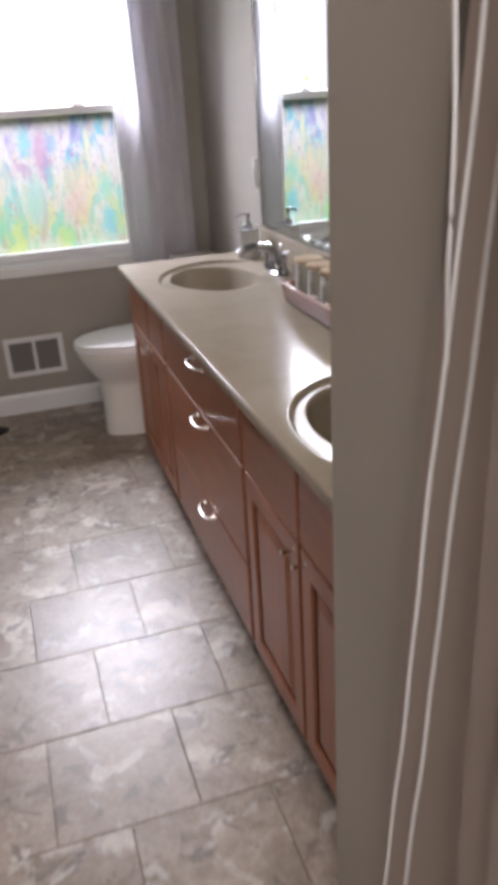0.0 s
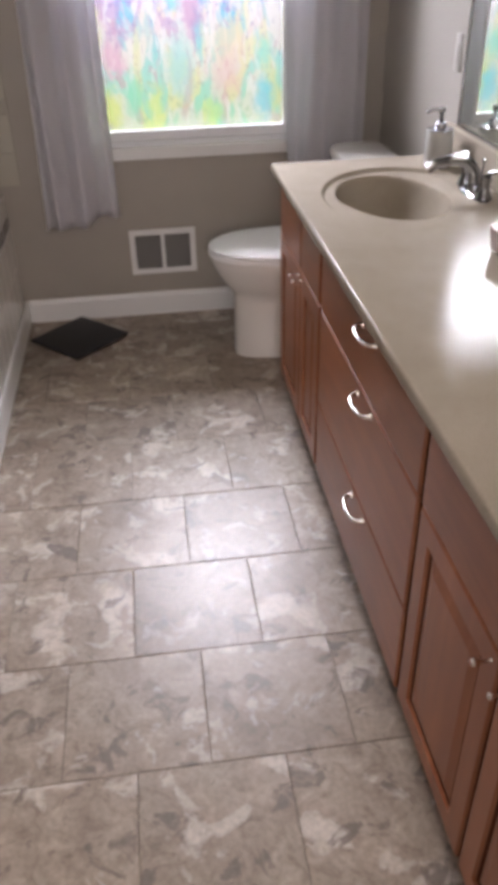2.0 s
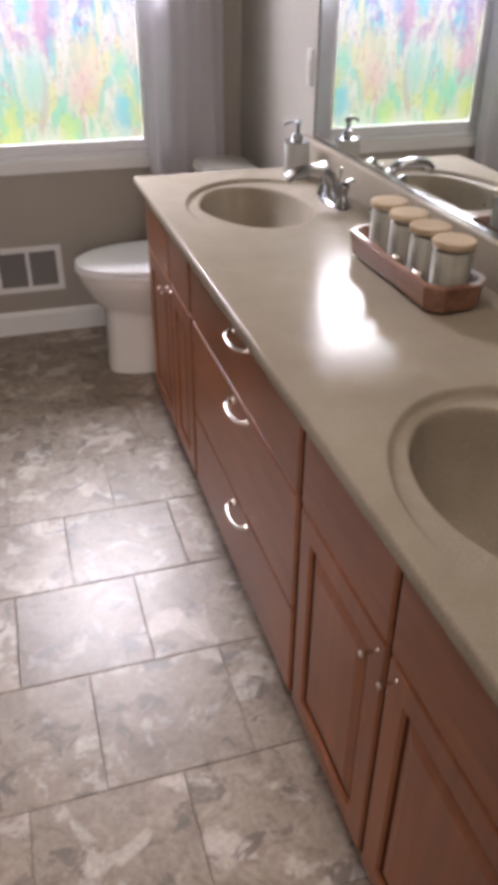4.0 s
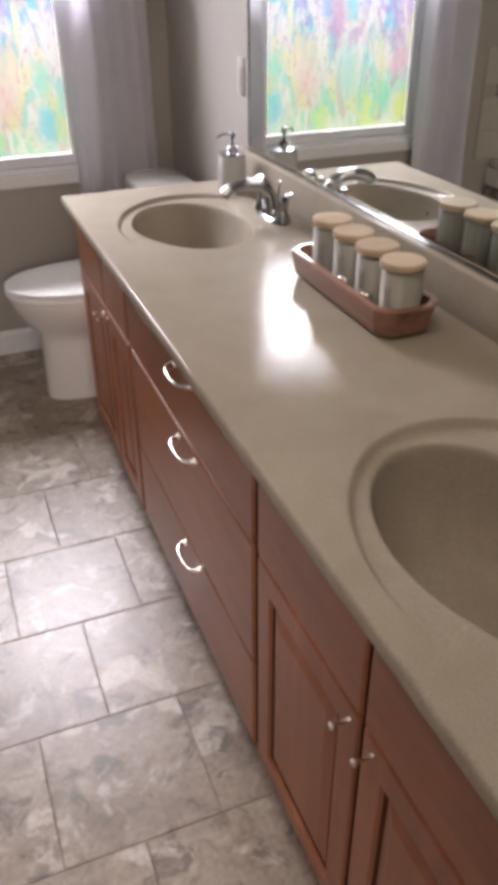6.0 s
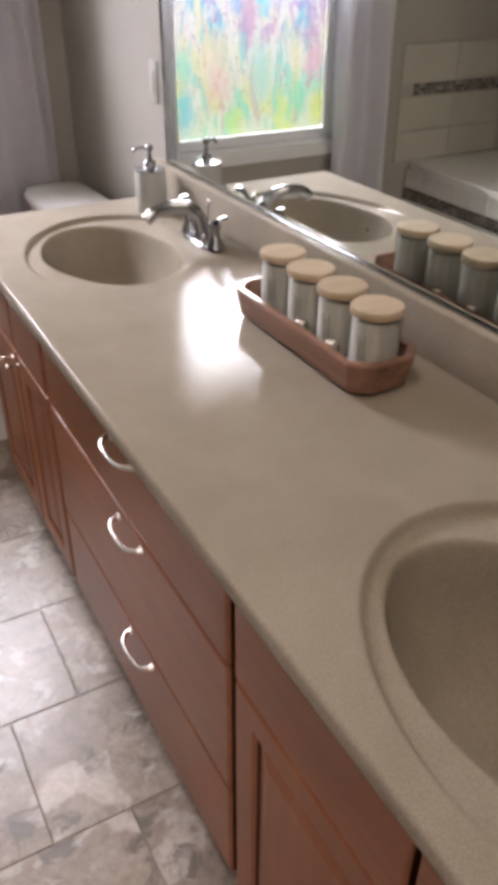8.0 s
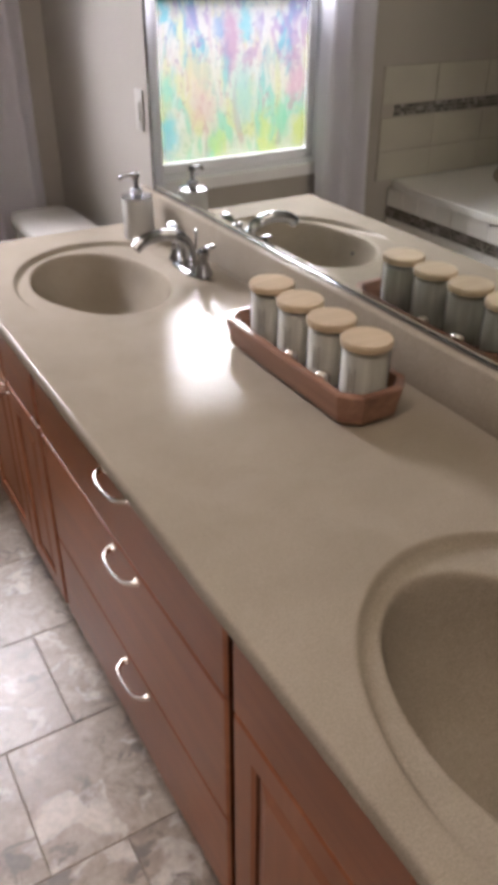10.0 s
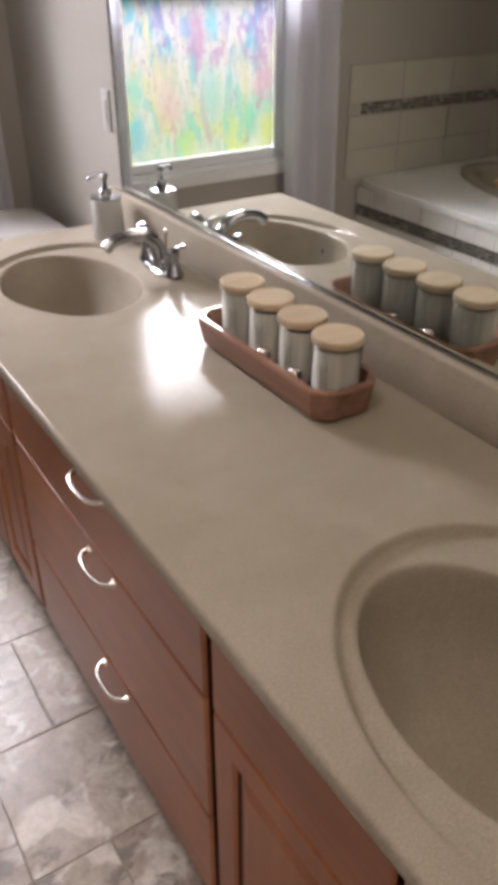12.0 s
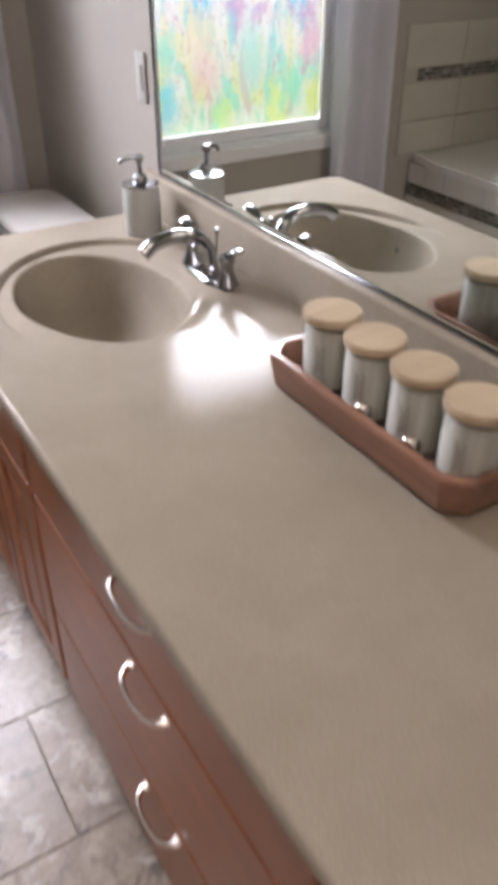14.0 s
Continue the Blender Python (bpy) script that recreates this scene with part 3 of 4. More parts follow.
curtain("curtain", (0.255, 0.510), (0.22, 0.520), (0.405, 0.460), 0.4, "thin grey-white curtain hanging beside the window above the floor vent", flat=(0.0, 0.5))
curtain("curtain", (1.195, 1.500), (1.208, 1.520), (0.45, 0.45), 2.1, "thin grey-white curtain hanging between the window and the toilet corner", flat=(1.1, 0.0))
rod = thing("curtain_rod", "plain nickel curtain rod above the window", "curtain rod", (0.8, 7.240, 2.06))
b = tube([(0.14 - 0.8, 0, 0), (1.48 - 0.8, 0, 0)], 0.008, 14)
part("rod", b, NICKEL, rod)
for s in (-0.63, 0.65):
    b = tube([(s, 0, 0), (s, 0.0635, 0)], 0.006, 10)
    lathe([(0, -0.02), (0.018, -0.02), (0.018, 0.02), (0, 0.02)], (s, 0.055, 0), 12, bm=b)
    part("bracket", b, NICKEL, rod)

# ---- added ceiling fixture round the fill light, never in view ----
fill_fixture = thing("ceiling_light", "added round ceiling light, out of view, with a frosted glass dish", "ceiling light", (0.70, 4.80, CEIL_Z))
part("canopy", lathe([(0, -0.001), (0.40, -0.001), (0.405, -0.008), (0.402, -0.022), (0, -0.022)], (0, 0, 0), 40), NICKEL, fill_fixture)
# faint glow on the made-up fixture's dish
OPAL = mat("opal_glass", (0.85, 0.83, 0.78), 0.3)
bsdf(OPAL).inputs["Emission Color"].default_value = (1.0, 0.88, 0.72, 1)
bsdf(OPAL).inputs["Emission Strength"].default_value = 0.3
part("dish", lathe([(0.395, -0.0225), (0.390, -0.045), (0.345, -0.070), (0.20, -0.088), (0, -0.094)], (0, 0, 0), 40), OPAL, fill_fixture, "frosted glass dish")

# ---- tub deck, apron and tiles ----
tub = thing("bathtub", "white drop-in bathtub in a tiled deck", "bathtub", (-0.435, 6.2, 0.053))
b = bmesh.new()
# deck with an oval basin, as rings
cx, cy, ax, ay, n = -0.115, 0.0, 0.355, 0.90, 64
prof = [(1.10, 0.526), (1.10, 0.545), (1.07, 0.553), (1.01, 0.551), (0.985, 0.535), (0.95, 0.42), (0.90, 0.22), (0.82, 0.13), (0.5, 0.10), (0, 0.10)]
lathe(prof, (cx, 0, 0), n, ax, ay, bm=b)
part("basin", b, BONE, tub, "bone-coloured oval basin")
b = bmesh.new()
outer = []
inner = []
x0, x1, y0, y1 = X_LEFT + 0.435 + 0.001, X_TUB + 0.435 + 0.008, Y_TUB0 - 6.2 + 0.001, Y_WIN - 6.2 - 0.001
for k in range(n):
    a = 2 * math.pi * k / n
    c, sn = math.cos(a), math.sin(a)
    inner.append((cx + 1.09 * ax * c, 1.09 * ay * sn))
    tx = ((x1 if c > 0 else x0) - cx) / c if abs(c) > 1e-6 else 1e9
    ty = (y1 if sn > 0 else y0) / sn if abs(sn) > 1e-6 else 1e9
    q = min(abs(tx), abs(ty))
    outer.append((cx + c * q, sn * q))
iv = [b.verts.new((x, y, 0.530)) for x, y in inner]
ov = [b.verts.new((x, y, 0.530)) for x, y in outer]
lv = [b.verts.new((x, y, 0.500)) for x, y in outer]
for k in range(n):
    j = (k + 1) % n
    b.faces.new((iv[k], iv[j], ov[j], ov[k]))
    b.faces.new((ov[k], ov[j], lv[j], lv[k]))
part("deck", b, ACRYLIC, tub, "white glossy deck ledge", sm=False)
structure("tub_apron_wall", box(X_TUB - 0.07, X_TUB - 0.009, Y_TUB0, Y_WIN, 0, 0.551), TUBGROUT, "tiled half-height wall along the bathtub")

# wooden caddy across the far side of the deck
caddy = thing("bath_caddy", "honey-coloured wooden bath tray on the tub deck", "bath tray", (-0.40, 6.46, 0.6065))
for i in range(5):
    part("slat", box(-0.13 + 0.054 * i, -0.13 + 0.054 * i + 0.048, -0.34, 0.34, 0.018, 0.030, 0.002), CADDY, caddy)
for yy in (-0.30, 0.30):
    part("batten", box(-0.13, 0.135, yy - 0.015, yy + 0.015, 0.0, 0.0175, 0.002), CADDY, caddy)

# ---- mirror ----
mir = thing("wall_mirror", "large frameless mirror fixed above the vanity backsplash", "mirror", (X_RIGHT, 5.4, 0.914))
MY0, MY1, MZ0, MZ1 = 4.36, 6.468, 0.914, 2.02
mt = 0.0055
b = box(-mt, -0.0005, MY0 - 5.4, MY1 - 5.4, 0.001, MZ1 - MZ0)
# bevel: the front face is inset and raised
for f in b.faces:
    if f.normal.x < -0.9:
        front = f
res = bmesh.ops.inset_individual(b, faces=[front], thickness=0.016)
for v in front.verts:
    v.co.x -= 0.0012
part("glass", b, MIRROR, mir, sm=False)
b = box(-0.0085, -0.0005, MY0 - 5.4, MY1 - 5.4, -0.006, 0.0006, 0.001)
part("edge_channel", b, CHROME, mir, "thin chrome edge strip")
b = box(-0.0085, -0.0005, MY1 - 5.4 + 0.0005, MY1 - 5.4 + 0.0045, -0.006, MZ1 - MZ0, 0.001)
part("edge_channel", b, CHROME, mir, "thin chrome edge strip")

# ---- switch plate ----
sw = thing("switch_plate", "narrow white switch plate on the taupe wall beside the mirror", "light switch", (X_RIGHT, 6.542, 1.100))
part("plate", box(-0.006, -0.0005, -0.024, 0.024, -0.052, 0.052, 0.003), PLATE, sw)
part("rocker", box(-0.0095, -0.0063, -0.011, 0.011, -0.026, 0.026, 0.0015), PLATE, sw)
for z in (-0.042, 0.042):
    part("screw", lathe([(0, 0), (0.003, 0), (0.003, 0.0008)], (0, 0, 0), 8), PLATE, sw).matrix_basis = pose(-0.0063, 0, z, 0, -90, 0)

# ---- vanity top: one moulded piece with two basins ----
CX0, CX1, CY0, CY1 = 1.025, X_RIGHT - 0.001, Y_DOOR + 0.001, 6.540
SINKS = ((1.295, 6.121), (1.256, 4.733))


def top_height(x, y):
    z = 0.0
    # rounded edges, front and far end
    for d in (x - CX0, CY1 - y):
        if d < 0.007:
            z -= 0.007 - math.sqrt(max(0.0, 0.000049 - (0.007 - max(d, 0)) ** 2))
    for sx, sy in SINKS:
        dx, dy = x - sx, y - sy
        ro = math.hypot((dx - 0.043) / 0.236, (dy + 0.015) / 0.314)
        ri = math.hypot((dx - 0.004) / 0.148, (dy - 0.026) / 0.230)
        if ro < 1.05:
            # a soft step down inside the outer oval, then a narrow ledge to the basin
            t = min(1.0, max(0.0, (1.0 - ro) / 0.040))
            t = t * t * (3 - 2 * t)
            f = min(1.0, max(0.0, (dx - 0.150) / 0.040))
            g = min(1.0, max(0.0, (0.235 - abs(dy)) / 0.090))
            h = min(1.0, max(0.0, (dy + 0.13) / 0.22))
            z -= 0.0115 * t * h * h * (3 - 2 * h) * (1 - f * f * (3 - 2 * f) * g * g * (3 - 2 * g))
        if ri < 1.03:
            q = min(1.0, max(0.0, (1.03 - ri) / 0.13))
            q = q * q * (3 - 2 * q)
            z -= q * 0.020 + (0.145 * (1 - ri ** 4.2) if ri < 1 else 0.0)
    return z


def vanity_top():
    b = bmesh.new()
    xs = list(np.concatenate([np.linspace(0, 0.007, 7)[:-1], np.linspace(0.007, CX1 - CX0, 180)]) + CX0)
    ys = list(np.concatenate([np.linspace(CY0, CY1 - 0.007, 700), np.linspace(CY1 - 0.007, CY1, 7)[1:]]))
    grid = [[b.verts.new((x, y, Z_TOP + top_height(x, y))) for y in ys] for x in xs]
    for i in range(len(xs) - 1):
        for j in range(len(ys) - 1):
            b.faces.new((grid[i][j], grid[i + 1][j], grid[i + 1][j + 1], grid[i][j + 1]))
    # lip, down to the underside
    edge = [grid[0][j] for j in range(len(ys))] + [grid[i][-1] for i in range(1, len(xs))]
    r = 0.009
    prof = [(0.0, Z_TOP - 0.021)] + [(r * (1 - math.cos(radians(15 * k))), Z_TOP - 0.021 - r * math.sin(radians(15 * k))) for k in range(1, 7)]
    rows = [edge]
    for d, z in prof:
        rows.append([b.verts.new((min(v.co.x + d, CX1), v.co.y - d, z)) for v in edge])
    for p, q in zip(rows, rows[1:]):
        for k in range(len(p) - 1):
            b.faces.new((p[k], p[k + 1], q[k + 1], q[k]))
    b.faces.new([b.verts.new(c) for c in ((CX0 + 0.009, CY0, Z_TOP - 0.030), (CX0 + 0.009, CY1 - 0.009, Z_TOP - 0.030), (CX0 + 0.06, CY1 - 0.05, Z_TOP - 0.030), (CX0 + 0.06, CY0, Z_TOP - 0.030))])
    return b


top = thing("vanity_top", "long greige cultured marble vanity top with two moulded oval basins", "vanity top", (1.30, 5.39, Z_TOP))


def under(parent, ob, m):
    ob.parent = parent
    ob.matrix_parent_inverse = m.inverted()
    return ob


TM = pose(1.30, 5.39, Z_TOP)
under(top, part("worktop", vanity_top(), MARBLE), TM)
b = box(X_RIGHT - 0.0235, X_RIGHT - 0.0005, CY0, CY1 - 0.004, Z_TOP - 0.002, 0.9080, 0.006, 3)
under(top, part("backsplash", b, MARBLE), TM)
for sx, sy in SINKS:
    sx += 0.048
    zb = Z_TOP + top_height(sx, sy)
    b = lathe([(0, 0.002), (0.012, 0.0025), (0.015, 0.001), (0.016, 0.003), (0.021, 0.004), (0.023, 0.001), (0.023, -0.002)], (sx, sy, zb), 28)
    under(top, part("drain", b, CHROME, label="round chrome drain"), TM)
# a flat dark disc stands for the shaded hole
b = lathe([(0, 0.0), (0.006, 0.0)], (0, 0, 0), 16)
o = part("overflow_hole", b, DARKHOLLOW, label="small dark disc painted as the overflow hole's shade")
ox, oy = 1.160, 6.130
slope = (top_height(ox + 0.002, oy) - top_height(ox - 0.002, oy)) / 0.004
oz = Z_TOP + top_height(ox, oy)
nrm = Vector((-slope, 0, 1)).normalized()
o.matrix_world = Matrix.Translation(Vector((ox, oy, oz)) + nrm * 0.0015) @ nrm.to_track_quat("Z", "Y").to_matrix().to_4x4()
bpy.context.view_layer.update()
mw = o.matrix_world.copy()
o.parent = top
o.matrix_parent_inverse = TM.inverted()
o.matrix_basis = mw

# ---- vanity cabinets ----
FACE = 1.073         # face frame
DOOR = 1.052         # front of doors and drawers


def raised_panel(y0, y1, z0, z1, plain=False):
    """A cabinet front in the plane x = DOOR, its back on the face frame. Returns the frame's and groove's meshes."""
    b = bmesh.new()
    levels = [(0.0, FACE - DOOR - 0.001), (0.0, 0.006), (0.0012, 0.0028), (0.0035, 0.0006), (0.0060, 0.0)]
    if plain:
        rings = levels
    else:
        rings = levels + [(0.050, 0.0), (0.054, 0.006), (0.064, 0.0065), (0.086, 0.001), (0.090, 0.001)]
    out = []
    for inset, depth in rings:
        out.append([b.verts.new((DOOR + depth, y, z)) for y, z in ((y0 + inset, z0 + inset), (y1 - inset, z0 + inset), (y1 - inset, z1 - inset), (y0 + inset, z1 - inset))])
    faces = []
    for p, q in zip(out, out[1:]):
        for i in range(4):
            j = (i + 1) % 4
            faces.append(b.faces.new((p[i], p[j], q[j], q[i])))
    b.faces.new(out[-1])
    b.faces.new(out[0][::-1])
    return b


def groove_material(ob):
    """Dark cherry in the routed groove and, as painted gap shade, on the edges, which are rings of their own faces."""
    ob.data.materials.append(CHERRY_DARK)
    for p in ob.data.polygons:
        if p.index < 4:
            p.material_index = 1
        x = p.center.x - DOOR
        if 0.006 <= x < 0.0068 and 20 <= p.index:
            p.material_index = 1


def cabinet(name, y0, y1, label):
    cab = thing(name, label, "vanity cabinet", (1.33, (y0 + y1) / 2, 0), group="vanity base cabinets")
    m = pose(1.33, (y0 + y1) / 2, 0)
    y0, y1 = y0 + 0.0006, y1 - 0.0006
    b = box(FACE + 0.019, 1.596, y0, y0 + 0.016, 0.0, 0.62)
    box(FACE + 0.019, 1.596, y1 - 0.016, y1, 0.0, 0.62, bm=b)
    box(FACE + 0.019, 1.596, y0 + 0.016, y1 - 0.016, 0.085, 0.10, bm=b)
    box(1.586, 1.596, y0 + 0.016, y1 - 0.016, 0.10, 0.62, bm=b)
    under(cab, part("carcass", b, CHERRY, sm=False), m)
    b = box(FACE, FACE + 0.0185, y0, y0 + 0.03, 0.085, 0.7815)
    box(FACE, FACE + 0.0185, y1 - 0.03, y1, 0.085, 0.7815, bm=b)
    box(FACE, FACE + 0.0185, y0 + 0.03, y1 - 0.03, 0.085, 0.130, bm=b)
    box(FACE, FACE + 0.0185, y0 + 0.03, y1 - 0.03, 0.58, 0.635, bm=b)
    box(FACE, FACE + 0.0185, y0 + 0.03, y1 - 0.03, 0.752, 0.7815, bm=b)
    # frame coloured dark so the gaps between fronts read as shaded
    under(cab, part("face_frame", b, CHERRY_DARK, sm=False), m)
    under(cab, part("toe_kick", box(1.131, 1.146, y0 + 0.0165, y1 - 0.0165, 0.0, 0.084), CHERRY_DARK, sm=False, label="recessed toe board with the shade under the cabinet painted in"), m)
    return cab, m


def knob(door, y, z):
    b = bmesh.new()
    lathe([(0, 0.0), (0.0040, 0.0), (0.0034, 0.002), (0.0030, 0.005), (0.0030, 0.019), (0.0055, 0.022), (0.0066, 0.025), (0.0060, 0.028), (0.003, 0.030), (0, 0.0305)], (0, 0, 0), 20, bm=b)
    for v in b.verts:
        v.co = Vector((DOOR - 0.0003 - v.co.z, y + v.co.x, z + v.co.y))
    return part("knob", b, NICKEL, door, "small round nickel knob")


def door(cab, m, y0, y1, z0, z1, ky, kz):
    d = under(cab, part("door", raised_panel(y0, y1, z0, z1), CHERRY, sm=False, label="cherry raised-panel door"), m)
    groove_material(d)
    knob(d, ky, kz)
    return d


def front(cab, m, name, y0, y1, z0, z1):
    f = under(cab, part(name, raised_panel(y0, y1, z0, z1, True), CHERRY_Y, sm=False), m)
    groove_material(f)
    return f


def bow_handle(parent, y0, y1, z):
    ym = (y0 + y1) / 2
    keys = [(0.0005, y0), (0.011, y0 + 0.001), (0.022, y0 + 0.010), (0.0275, y0 + 0.026), (0.0295, ym), (0.0275, y1 - 0.026), (0.022, y1 - 0.010), (0.011, y1 - 0.001), (0.0005, y1)]
    pts = curve_points([(DOOR - d, y, z) for d, y in keys], 5)
    n = len(pts) - 1
    radii = [0.0035 + 0.0040 * abs(2 * k / n - 1) ** 3 for k in range(n + 1)]
    b = tube(pts, radii, 12)
    for y in (y0, y1):
        add(b, tube([(DOOR - 0.0004, y, z), (DOOR - 0.0030, y, z), (DOOR - 0.0045, y, z)], [0.0092, 0.0090, 0.0070], 14))
    return part("handle", b, NICKEL, parent, "bright nickel bow handle")


# sink bases and the drawer base between them
SB1 = (5.908, 6.516)
DB = (5.088, 5.908)
SB2 = (Y_DOOR + 0.001, 5.088)
cab, m = cabinet("sink_base_cabinet", *SB1, "cherry sink base cabinet with two raised-panel doors, next to the toilet")
front(cab, m, "false_front", 5.922, 6.167, 0.6005, 0.773)
front(cab, m, "false_front", 6.176, 6.509, 0.6005, 0.773)
door(cab, m, 5.922, 6.167, 0.092, 0.597, 6.150, 0.577)
door(cab, m, 6.176, 6.509, 0.092, 0.597, 6.196, 0.577)
cab, m = cabinet("drawer_base_cabinet", *DB, "cherry cabinet with three plain drawers between the basins")
for z0, z1, hz in ((0.599, 0.773, 0.744), (0.3245, 0.595, 0.579), (0.092, 0.323, 0.302)):
    d = front(cab, m, "drawer", 5.097, 5.898, z0, z1)
    bow_handle(d, 5.393, 5.494, hz)
cab, m = cabinet("sink_base_cabinet", *SB2, "cherry sink base cabinet with two raised-panel doors, against the door wall")
front(cab, m, "false_front", 4.735, 5.078, 0.5985, 0.773)
front(cab, m, "false_front", 4.330, 4.725, 0.5985, 0.773)
door(cab, m, 4.735, 5.078, 0.092, 0.594, 4.757, 0.568)
door(cab, m, 4.330, 4.725, 0.092, 0.594, 4.697, 0.570)

# ---- faucet ----
fau = thing("faucet", "chrome two-handle faucet with an arched spout behind the basin", "faucet", (1.512, 6.100, Z_TOP))
b = bmesh.new()
lathe([(0, 0.010), (0.020, 0.010), (0.026, 0.006), (0.028, 0.0)], (0, 0, 0), 40, 1.0, 3.0, bm=b)
part("base_plate", b, CHROME, fau)
b = lathe([(0.021, 0.008), (0.019, 0.014), (0.016, 0.030), (0.015, 0.045), (0.013, 0.052), (0, 0.054)], (0, 0, 0), 28)
tube(curve_points([(0.0, 0, 0.03), (-0.008, 0, 0.062), (-0.030, 0, 0.083), (-0.068, 0, 0.092), (-0.112, 0, 0.086), (-0.137, 0, 0.070)], 8), [0.0160] * 8 + [0.0150] * 12 + [0.0138] * 21, 18, bm=b)
part("spout", b, CHROME, fau)
b = tube([(0.014, 0, 0.02), (0.018, 0, 0.085)], 0.0025, 8)
lathe([(0, 0), (0.005, 0.001), (0.006, 0.006), (0.003, 0.011), (0, 0.012)], (0.018, 0, 0.083), 14, bm=b)
part("lift_rod", b, CHROME, fau)
for s in (-1, 1):
    b = lathe([(0.022, 0.006), (0.020, 0.014), (0.013, 0.030), (0.012, 0.046), (0.016, 0.056), (0.015, 0.062), (0.008, 0.067), (0, 0.068)], (0, 0.068 * s, 0), 28)
    h = part("handle", b, CHROME, fau)
    b = tube(curve_points([(0.0, 0.066 * s, 0.063), (0.001, 0.078 * s, 0.070), (0.003, 0.094 * s, 0.079), (0.005, 0.110 * s, 0.083)], 5), [0.008, 0.009, 0.009, 0.0095, 0.01, 0.0105, 0.011, 0.0115, 0.012, 0.0125, 0.0125, 0.0125, 0.0125, 0.012, 0.011, 0.008], 14, flat=0.45)
    part("lever", b, CHROME, h)

# ---- soap dispenser ----
soap = thing("soap_dispenser", "pale ceramic soap dispenser with a chrome pump behind the basin", "soap dispenser", (1.510, 6.396, Z_TOP))
soap.scale = (1.04, 1.04, 1.14)
b = lathe([(0, 0.0), (0.037, 0.0), (0.039, 0.003), (0.039, 0.086), (0.036, 0.091), (0, 0.091)], (0, 0, 0), 40)
part("bottle", b, CERAMIC, soap)
b = lathe([(0.0385, 0.0915), (0.0385, 0.095), (0.016, 0.098), (0.015, 0.108), (0.012, 0.111), (0.006, 0.113), (0.005, 0.130), (0.009, 0.133), (0.010, 0.142), (0.006, 0.146), (0, 0.147)], (0, 0, 0), 28)
part("collar", b, CHROME, soap)
b = tube(curve_points([(0.0, 0, 0.139), (-0.015, 0.006, 0.141), (-0.032, 0.013, 0.137), (-0.037, 0.015, 0.130)], 5), 0.0042, 10)
part("nozzle", b, CHROME, soap)

# ---- tray and jars ----
tray = thing("wooden_tray", "reddish wooden tray with clipped corners holding four jars", "tray", (1.442, 5.494, Z_TOP), rz=0)


def outline(a, c, k, n=3):
    """Half sizes a along x and c along y, with rounded, clipped corners of size k."""
    pts = []
    for sx, sy, order in ((1, 1, 0), (-1, 1, 1), (-1, -1, 0), (1, -1, 1)):
        seg = [(sx * a, sy * (c - k)), (sx * (a - 0.46 * k), sy * (c - 0.46 * k)), (sx * (a - k), sy * c)]
        pts += seg if order == 0 else seg[::-1]
    return pts


def tray_bm():
    b = bmesh.new()
    rings = [(0.057, 0.196, 0.026, 0.000), (0.060, 0.199, 0.027, 0.003), (0.068, 0.208, 0.031, 0.040), (0.066, 0.206, 0.030, 0.043), (0.0555, 0.1955, 0.0250, 0.043), (0.0540, 0.1940, 0.0245, 0.041), (0.0490, 0.1880, 0.023, 0.012), (0.044, 0.18, 0.021, 0.010)]
    out = []
    for a, c, k, z in rings:
        out.append([b.verts.new((x, y, z)) for x, y in outline(a, c, k)])
    nn = len(out[0])
    for p, q in zip(out, out[1:]):
        for i in range(nn):
            j = (i + 1) % nn
            b.faces.new((p[i], p[j], q[j], q[i]))
    b.faces.new(out[-1])
    b.faces.new(out[0][::-1])
    return b


body = tray_bm()
for v in body.verts:
    v.co.z = 0.006 + v.co.z * 1.26
part("body", body, ACACIA, tray, sm=False)
for fx in (-0.038, 0.038):
    for fy in (-0.165, 0.165):
        part("foot", lathe([(0, 0.0), (0.007, 0.0), (0.008, 0.0058), (0, 0.0058)], (fx, fy, 0), 14), RUBBER, tray)

# made-up studs that stand for the bright glints between the jars
for fx, fy in ((-0.034, -0.090), (-0.034, 0.004), (0.034, -0.090), (0.034, 0.004)):
    part("glint_stud", lathe([(0.0115, 0.0), (0.0130, 0.026), (0.0115, 0.034), (0.007, 0.038), (0, 0.039)], (fx, fy, 0.0188), 18), NICKEL, tray, "small metal stud added for the glint between the jars")

jar = thing("storage_jar", "clear jar of cotton swabs with bamboo lid, in wooden tray", "jar", (1.438, 5.335, Z_TOP + 0.0200), group="jars in the wooden tray")
jar.scale = (1.05, 1.05, 1.18)
b = lathe([(0, 0.0), (0.034, 0.0), (0.0370, 0.003), (0.0375, 0.008), (0.0375, 0.0875), (0.0360, 0.0880)], (0, 0, 0), 44)
o = part("glass", b, JARGLASS, jar, "clear glass body")
o.visible_shadow = False
b = bmesh.new()
n = 44
lathe([(0, 0.0055), (0.031, 0.0055), (0.0355, 0.009), (0.0355, 0.080), (0.033, 0.083), (0, 0.0835)], (0, 0, 0), n, bm=b)
part("cotton_swabs", b, COTTON, jar, "tightly packed white cotton swabs")
b = lathe([(0, 0.0865), (0.033, 0.0865), (0.0345, 0.0885), (0.0385, 0.0890), (0.0395, 0.0905), (0.0395, 0.0975), (0.0380, 0.0995), (0, 0.100)], (0, 0, 0), 44)
part("lid", b, BAMBOO, jar, "pale bamboo lid")
